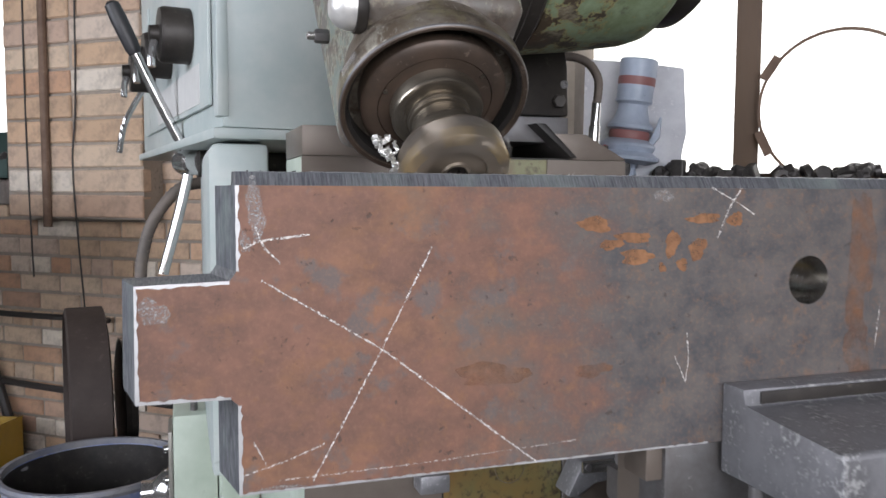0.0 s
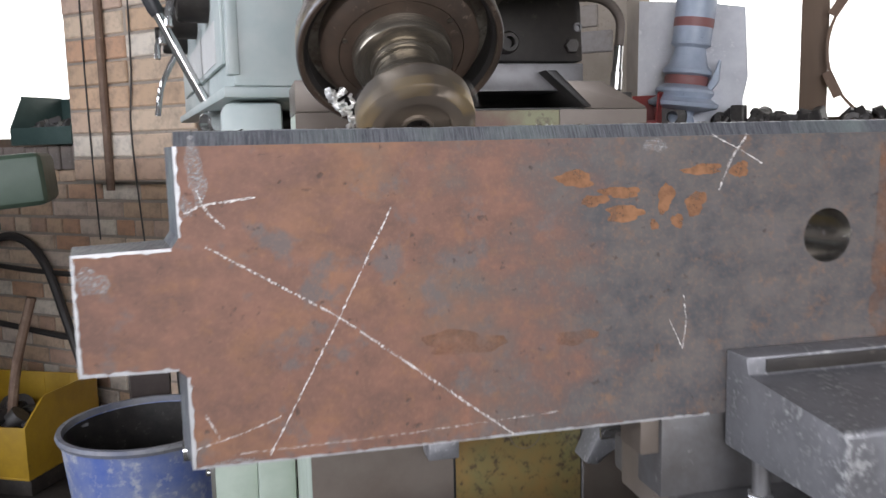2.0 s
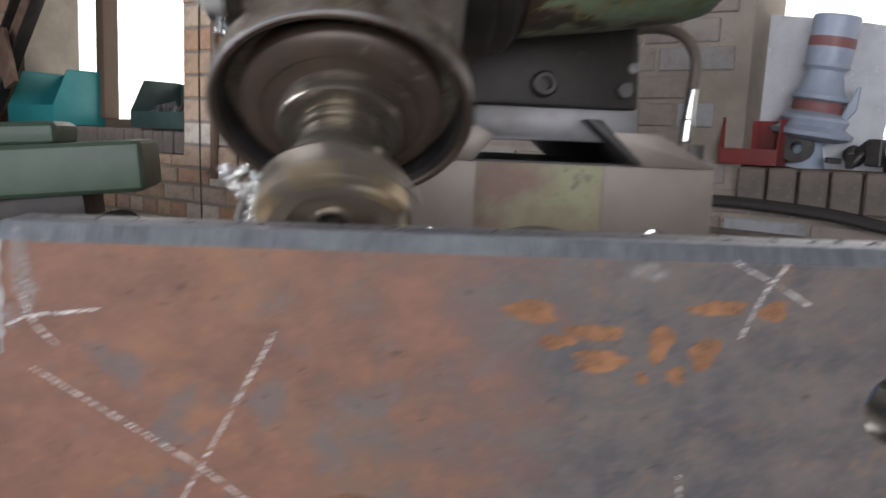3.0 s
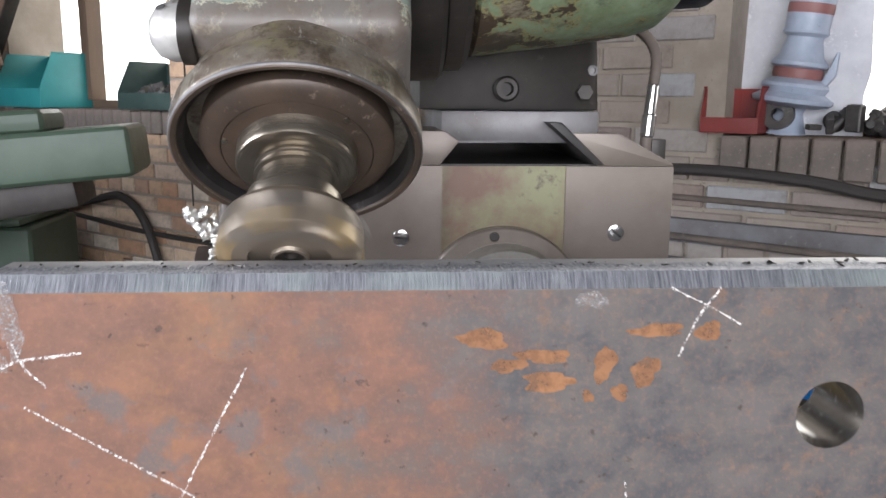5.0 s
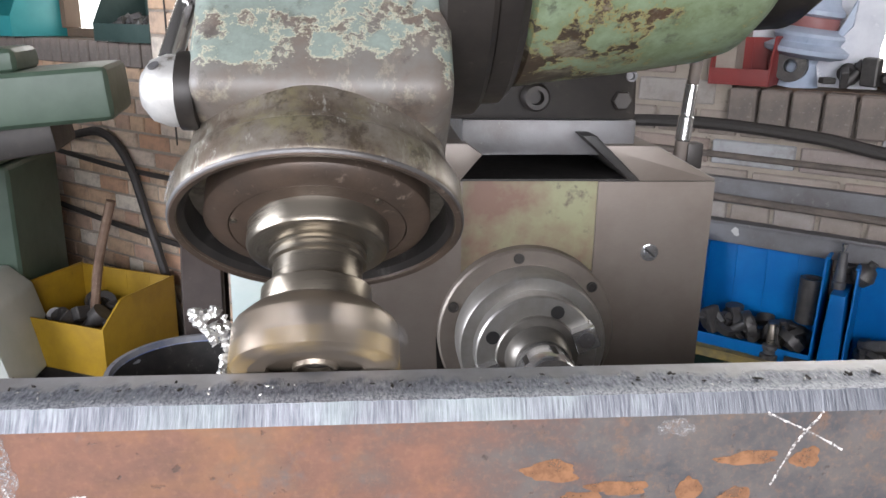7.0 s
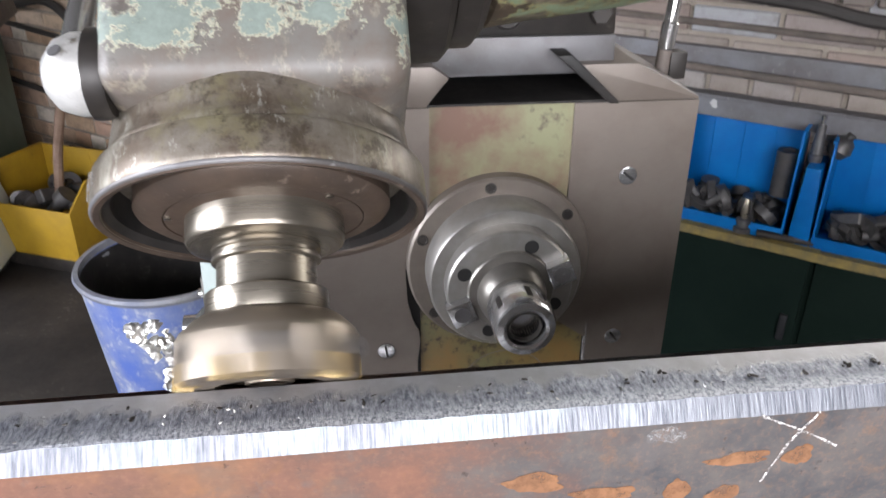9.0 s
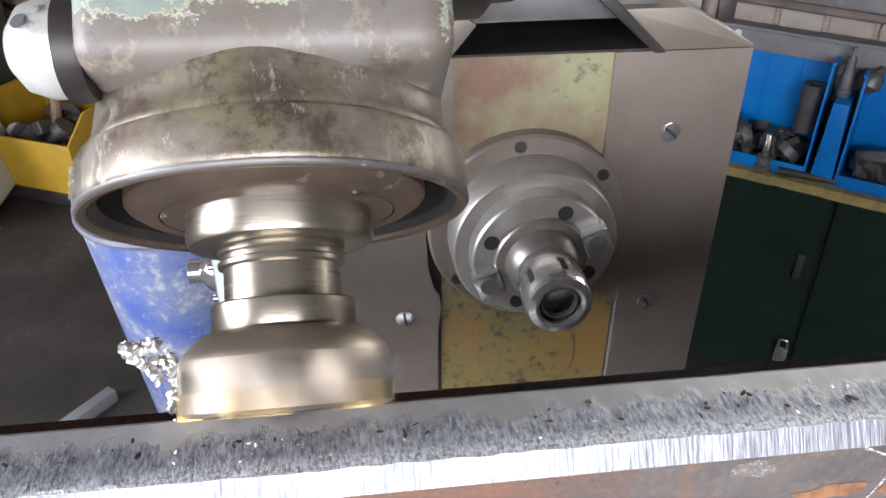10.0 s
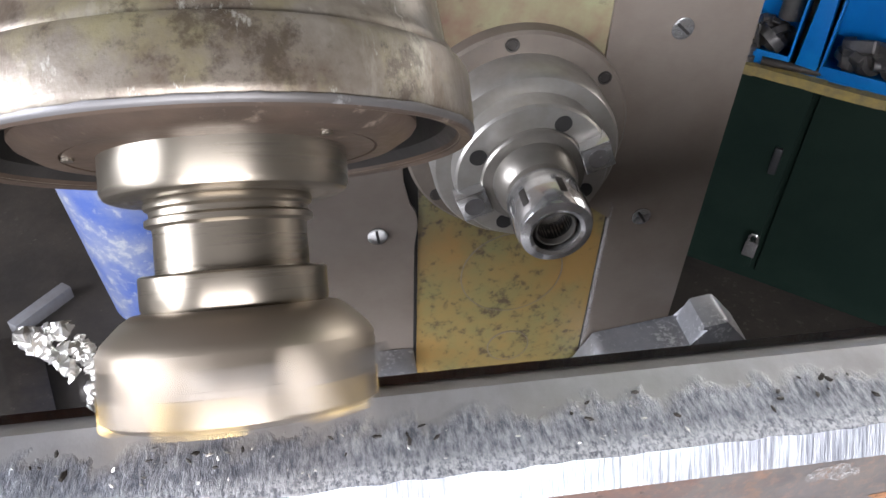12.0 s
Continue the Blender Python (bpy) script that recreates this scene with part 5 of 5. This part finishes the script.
part("bowl", lathe([(0.104, 0.233), (0.125, 0.242), (0.122, 0.255), (0.098, 0.275), (0.082, 0.32), (0.078, 0.34), (0.1, 0.352), (0.1, 0.36), (0.088, 0.362)], 40), M["glaze"], vase)
part("neck_ring", lathe([(0.088, 0.354), (0.096, 0.362), (0.098, 0.42)], 40), M["glaze"], vase)
part("upper_band", lathe([(0.099, 0.418), (0.1, 0.425), (0.1, 0.447), (0.099, 0.452)], 40), M["red_band"], vase)
part("mouth", lathe([(0.099, 0.451), (0.102, 0.52), (0.098, 0.525), (0.09, 0.52)], 40), M["glaze"], vase)
part("stand", lathe([(0.1, 0.0), (0.09, 0.01), (0.06, 0.08), (0.08, 0.122)], 32), M["glaze"], vase)
part("spout", prism([(0.10, 0.18), (0.14, 0.24), (0.15, 0.30), (0.16, 0.30), (0.165, 0.22), (0.12, 0.165)], -0.02, 0.02, 0.004), M["glaze"], vase)
solid("torn_sheet", prism([(-0.02, 0.0), (0.36, 0.0), (0.35, 0.12), (0.365, 0.2), (0.35, 0.44), (0.2, 0.47), (-0.06, 0.50), (-0.05, 0.2), (-0.03, 0.12)], 0, 0.003), M["paper"], WALL @ pose(0, 0.175, 0.03, -3), "torn greyish translucent sheet leaning in the window", "sheet", smooth=0)
hoop = thing("wire_hoop", WALL @ pose(0.88, 0.14, 0.30), "thin metal hoop with flat clips standing on the sill", "hoop")
part("hoop_rim", lathe([(0.262, -0.006), (0.272, -0.006), (0.272, 0.006), (0.262, 0.006), (0.262, -0.006)], 64, pose(0, 0, 0, 90), ends=False), M["beam"], hoop)
for a in (148, 205):
    part("clip", box(0.258, 0.29, -0.045, 0.045, -0.008, 0.008, 0.002, m=pose(0, 0, 0, 90) @ pose(0, 0, 0, 0, 0, a)), M["beam"], hoop)

# ---- left part: bins, cables, iron, machines ----
stacked_bin(0, -2.965, 0.05, 0.068, 0, (0.46, 0.32, 0.25), "dark_green", "dark green plastic bin on the brick sill", 14, 21, "sill bins")
stacked_bin(0, -4.22, 0.05, 0.068, 0, (0.54, 0.36, 0.32), "teal", "teal plastic bin on the brick sill", 0, 22, "sill bins")
solid("wall_pipe", lathe([(0.02, -0.28), (0.02, 1.9)], 10), M["beam"], WALL @ pose(-2.44, -0.15, 0.12), "dark vertical pipe beside the brick pier", "pipe")
for pts, r, lab in (([(-2.56, -0.14, 1.9), (-2.57, -0.14, 0.4), (-2.55, -0.14, -0.4)], 0.004, "thin rusty hanging wire"), ([(-2.24, -0.14, 1.9), (-2.26, -0.14, 0.5), (-2.29, -0.14, 0.1), (-2.24, -0.14, -0.55)], 0.004, "thin rusty hanging wire loop"), ([(-6.2, -0.04, -1.0), (-5.35, -0.05, -0.82), (-4.2, -0.05, -0.58), (-3.6, -0.05, -0.46), (-3.31, -0.05, -0.42), (-3.1, -0.05, -0.55), (-2.93, -0.06, -0.9), (-2.72, -0.06, -1.45)], 0.024, "thick dark cable looped over a hook"), ([(-6.2, -0.03, -0.5), (-4.6, -0.04, -0.52), (-3.2, -0.04, -0.6), (-2.2, -0.04, -0.6)], 0.014, "dark cable along the wall"), ([(-6.2, -0.03, -0.85), (-4.4, -0.04, -0.86), (-2.9, -0.04, -0.95), (-1.2, -0.05, -0.97)], 0.016, "pale dusty pipe along the wall")):
    solid("wall_cable", tube(pts, r, 8), M["cable"], WALL, lab, "cable")
brace = thing("iron_brace", WALL @ pose(-4.45, -0.16, 0.38, 0, 41), "rusty channel-iron brace leaning on the wall", "brace")
part("web", box(-0.085, 0.085, -0.012, 0.0, -1.0, 1.0, 0.003), M["beam"], brace)
for s in (-1, 1):
    part("channel_lip", box(s * 0.095 - 0.012, s * 0.095 + 0.012, -0.06, 0.012, -1.0, 1.0, 0.003), M["dark_iron"], brace)
part("cross_plate", box(-0.17, 0.17, -0.09, -0.06, 0.12, 0.25, 0.004, m=pose(0, 0, 0, 0, 28)), M["beam"], brace)

arm = thing("radial_drill", pose(-1.60, 2.72, HZ - 0.14) @ Matrix.Scale(1.75, 4), "mid-green radial drilling machine with a rounded cast arm", "drilling machine")
part("arm_casting", box(-1.3, 0.24, -0.07, 0.2, -0.04, 0.075, 0.022, m=pose(0, 0, 0, 0, -5, 8), seg=3), M["lathe_green"], arm)
part("arm_cover", box(-1.3, 0.06, -0.03, 0.17, 0.07, 0.125, 0.024, m=pose(0, 0, 0, 0, -4, 8), seg=3), M["lathe_green"], arm)
# dark box paints the shade beneath the green arm
part("arm_underside", box(-1.3, 0.1, -0.04, 0.16, -0.105, -0.035, 0.01, m=pose(0, 0, 0, 0, -9, 8)), M["dark_iron"], arm)
lathe_box = thing("machine_cabinet", pose(-2.395, 3.31, HZ - 0.217) @ Matrix.Scale(2.4, 4), "mid-green machine cabinet with a torn white notice", "machine cabinet")
part("cabinet_body", box(-0.3, 0.20, 0.05, 0.30, -0.534, -0.115, 0.015, seg=3), M["lathe_green"], lathe_box)
part("cabinet_lid", box(-0.31, 0.185, 0.04, 0.30, -0.112, -0.098, 0.006), M["lathe_green"], lathe_box)
part("notice", box(-0.08, 0.125, 0.0455, 0.049, -0.30, -0.135), M["label"], lathe_box, "torn white notice", 0)
part("notice_bar", box(0.035, 0.085, 0.0415, 0.045, -0.195, -0.188), M["black"], lathe_box, "", 0)
part("notice_bar", box(0.06, 0.068, 0.0415, 0.045, -0.25, -0.198), M["black"], lathe_box, "", 0)
pale = thing("grey_machine", pose(-1.81, 2.774, HZ - 0.321) @ Matrix.Scale(1.28, 4), "pale grey sloping machine housing", "machine")
part("sloped_panel", prism([(-0.5, -0.50), (-0.12, -0.50), (-0.04, -0.57), (0.032, -0.85), (0.01, -0.87), (-0.5, -0.87)], 0.1, 0.5, 0.012), M["pale_panel"], pale)
part("stand_leg", box(-0.45, -0.02, 0.15, 0.45, -0.92, -0.87, 0.008), M["dark_iron"], pale)
part("catch", tube([(0.02, 0.1, -0.78), (0.05, 0.085, -0.82), (0.05, 0.085, -0.88)], 0.008, 8), M["nose"], pale)
YELLOW = pose(-1.60, 3.43, 0.085, 0, 0, -25)
yb = thing("storage_bin", YELLOW, "yellow plastic bin full of rods and scrap", "storage bin")
open_bin(yb, M["yellow"], 0.587, 0.51, 0.345, 0.01, 0.7)
solid("machine_parts", loose_parts(0.15, 0.13, 0.15, 14, 33, 0.064), M["parts"], YELLOW, "dark scrap heaped in the yellow bin", "metal parts", kind="stuff")
solid("bin_stand", box(-0.28, 0.28, -0.23, 0.23, -0.085, -0.004, 0.01), M["dark_iron"], YELLOW, "dark low stand under the yellow bin", "stand")
solid("pry_bar", tube([(-1.60, 3.42, -1.28), (-1.55, 3.42, -0.97), (-1.46, 3.42, -0.65)], 0.023, 10), M["beam"], O, "rusty bar standing in the yellow bin", "bar")
drum = thing("steel_drum", pose(-0.735, 1.77, 0), "scuffed blue open-topped tapered drum", "drum")
part("drum_shell", lathe([(0.0, 0.012), (0.15, 0.012), (0.156, 0.0), (0.163, 0.012), (0.238, 0.725), (0.232, 0.726), (0.157, 0.03), (0, 0.028)], 72), M["drum"], drum)
part("drum_rim", lathe([(0.231, 0.716), (0.246, 0.718), (0.250, 0.728), (0.246, 0.738), (0.233, 0.738), (0.231, 0.716)], 72, ends=False), M["drum_rim"], drum, "dull blue-grey rolled rim")
# black liner paints the shade inside the open drum
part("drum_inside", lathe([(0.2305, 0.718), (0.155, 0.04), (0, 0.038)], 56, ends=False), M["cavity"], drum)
for a in (150, 335):
    part("drum_lug", box(0.228, 0.254, -0.02, 0.02, 0.65, 0.71, 0.006, m=pose(0, 0, 0, 0, 0, a)), M["drum_rim"], drum)
solid("floor_bar", box(-0.1, 0.1, -0.02, 0.02, 0, 0.045, 0.004), M["shelf"], pose(-1.10, 1.72, 0, 0, 0, 52), "short steel bar lying on the floor", "bar")
solid("floor_plate", prism([(-0.3, 0), (0.16, 0), (0.2, 0.03), (0.1, 0.06), (-0.3, 0.06)], -0.2, 0.2, 0.006), M["dark_iron"], pose(-1.2, 1.35, 0, 0, 0, 20), "flat dark steel offcut on the floor", "offcut")

# ---- bricks ----
def brick_shapes(material):
    long = [mesh_of("brick", box(-0.1245 + random.uniform(0, 0.003), 0.1245 - random.uniform(0, 0.003), -0.0, 0.06, -0.0385 + random.uniform(0, 0.002), 0.0385 - random.uniform(0, 0.002), 0.004, seg=1), material, 0) for _ in range(5)]
    short = [mesh_of("half_brick", box(-0.059, 0.059, 0.0, 0.06, -0.0385, 0.0375, 0.004, seg=1), material, 0) for _ in range(2)]
    return long, short


SOOT_FROM = -1.3         # along the wall, the bricks behind the bench are black with soot
clean_shapes, soot_shapes = brick_shapes(M["brick"]), brick_shapes(M["soot"])


def in_window(x, z, half):
    for a, b, z0, z1 in wins:
        if x + half > a and x - half < b and z + 0.03 > z0 - 0.1 and z < z1:
            return True
    return False


near, far, far_soot = [], bmesh.new(), bmesh.new()
for row in range(-14, 12):
    z = row * 0.0905 + 0.045 - 0.13
    step = 0.2615 if row % 3 else 0.131
    x = -6.6 + (row % 2) * 0.1308
    while x < 2.6:
        if not in_window(x, z, step / 2 - 0.006):
            near.append((x, z, step))
        x += step
near.sort(key=lambda q: (abs(q[0] - 0.1) if q[0] > -1.4 else abs(q[0] + 2.9) * 0.75) + abs(q[1] + 0.2) * 0.6)
for k, (x, z, step) in enumerate(near):
    d = random.uniform(-0.003, 0.004)
    if k < 300:
        long, short = soot_shapes if x > SOOT_FROM else clean_shapes
        ob = new("brick", long[k % 5] if step > 0.2 else short[k % 2])
        ob.parent = wall_back
        ob.matrix_local = pose(x, d, z, random.uniform(-0.6, 0.6), random.uniform(-0.5, 0.5), random.uniform(-0.6, 0.6))
    else:
        h = 0.1235 if step > 0.2 else 0.0585
        box(x - h, x + h, d, d + 0.05, z - 0.038, z + 0.038, bm=far_soot if x > SOOT_FROM else far)
tagged(part("far_bricks", far, M["brick_far"], wall_back, "", 0), kind="stuff")
tagged(part("far_bricks", far_soot, M["soot_far"], wall_back, "", 0), kind="stuff")
# bricks on edge under the windows, and the pier beside the first window
edge = mesh_of("sill_brick", box(-0.040, 0.040, -0.035, 0.09, -0.062, 0.062, 0.006, seg=1), M["sill_brick"], 0)
for a, b, z0, z1 in wins:
    for k in range(int((min(b, 1.6) - a) / 0.09)):
        ob = new("sill_brick", edge)
        ob.parent = wall_back
        ob.matrix_local = pose(a + 0.045 + k * 0.09, random.uniform(-0.004, 0.004), z0 - 0.135, 0, random.uniform(-1, 1), 0)
pier = thing("brick_pier", WALL, "brown brick pier beside the window", "pier", kind="structure")
part("pier_core", box(-2.712, -1.90, -0.122, 0.0, -0.12, 2.0), M["mortar"], pier, smooth=0)
pb = mesh_of("brick", box(-0.198, 0.198, -0.03, 0.03, -0.05, 0.05, 0.006, seg=1), M["brick"], 0)
for row in range(19):
    for k in range(2):
        ob = new("brick", pb)
        ob.parent = pier
        ob.matrix_local = pose(-2.505 + k * 0.41 + random.uniform(-0.006, 0.006), -0.105 + random.uniform(-0.004, 0.004), -0.062 + row * 0.113, 0, random.uniform(-0.6, 0.6), 0)


# ---- movement ----
def motions():
    feed_rate = 0.00268        # the table carries the plate to the right
    for ob in MOVING:
        m = ob.matrix_world.copy()
        walk(ob, [(t, Matrix.Translation((feed_rate * t, 0, 0)) @ m) for t in range(13)])
    turn = 70.0                # degrees in a thirtieth of a second
    walk(tool, [(k / 30, HEAD @ pose(0, 0, 0, 0, 0, -turn * k)) for k in range(361)])


bpy.context.view_layer.update()
motions()
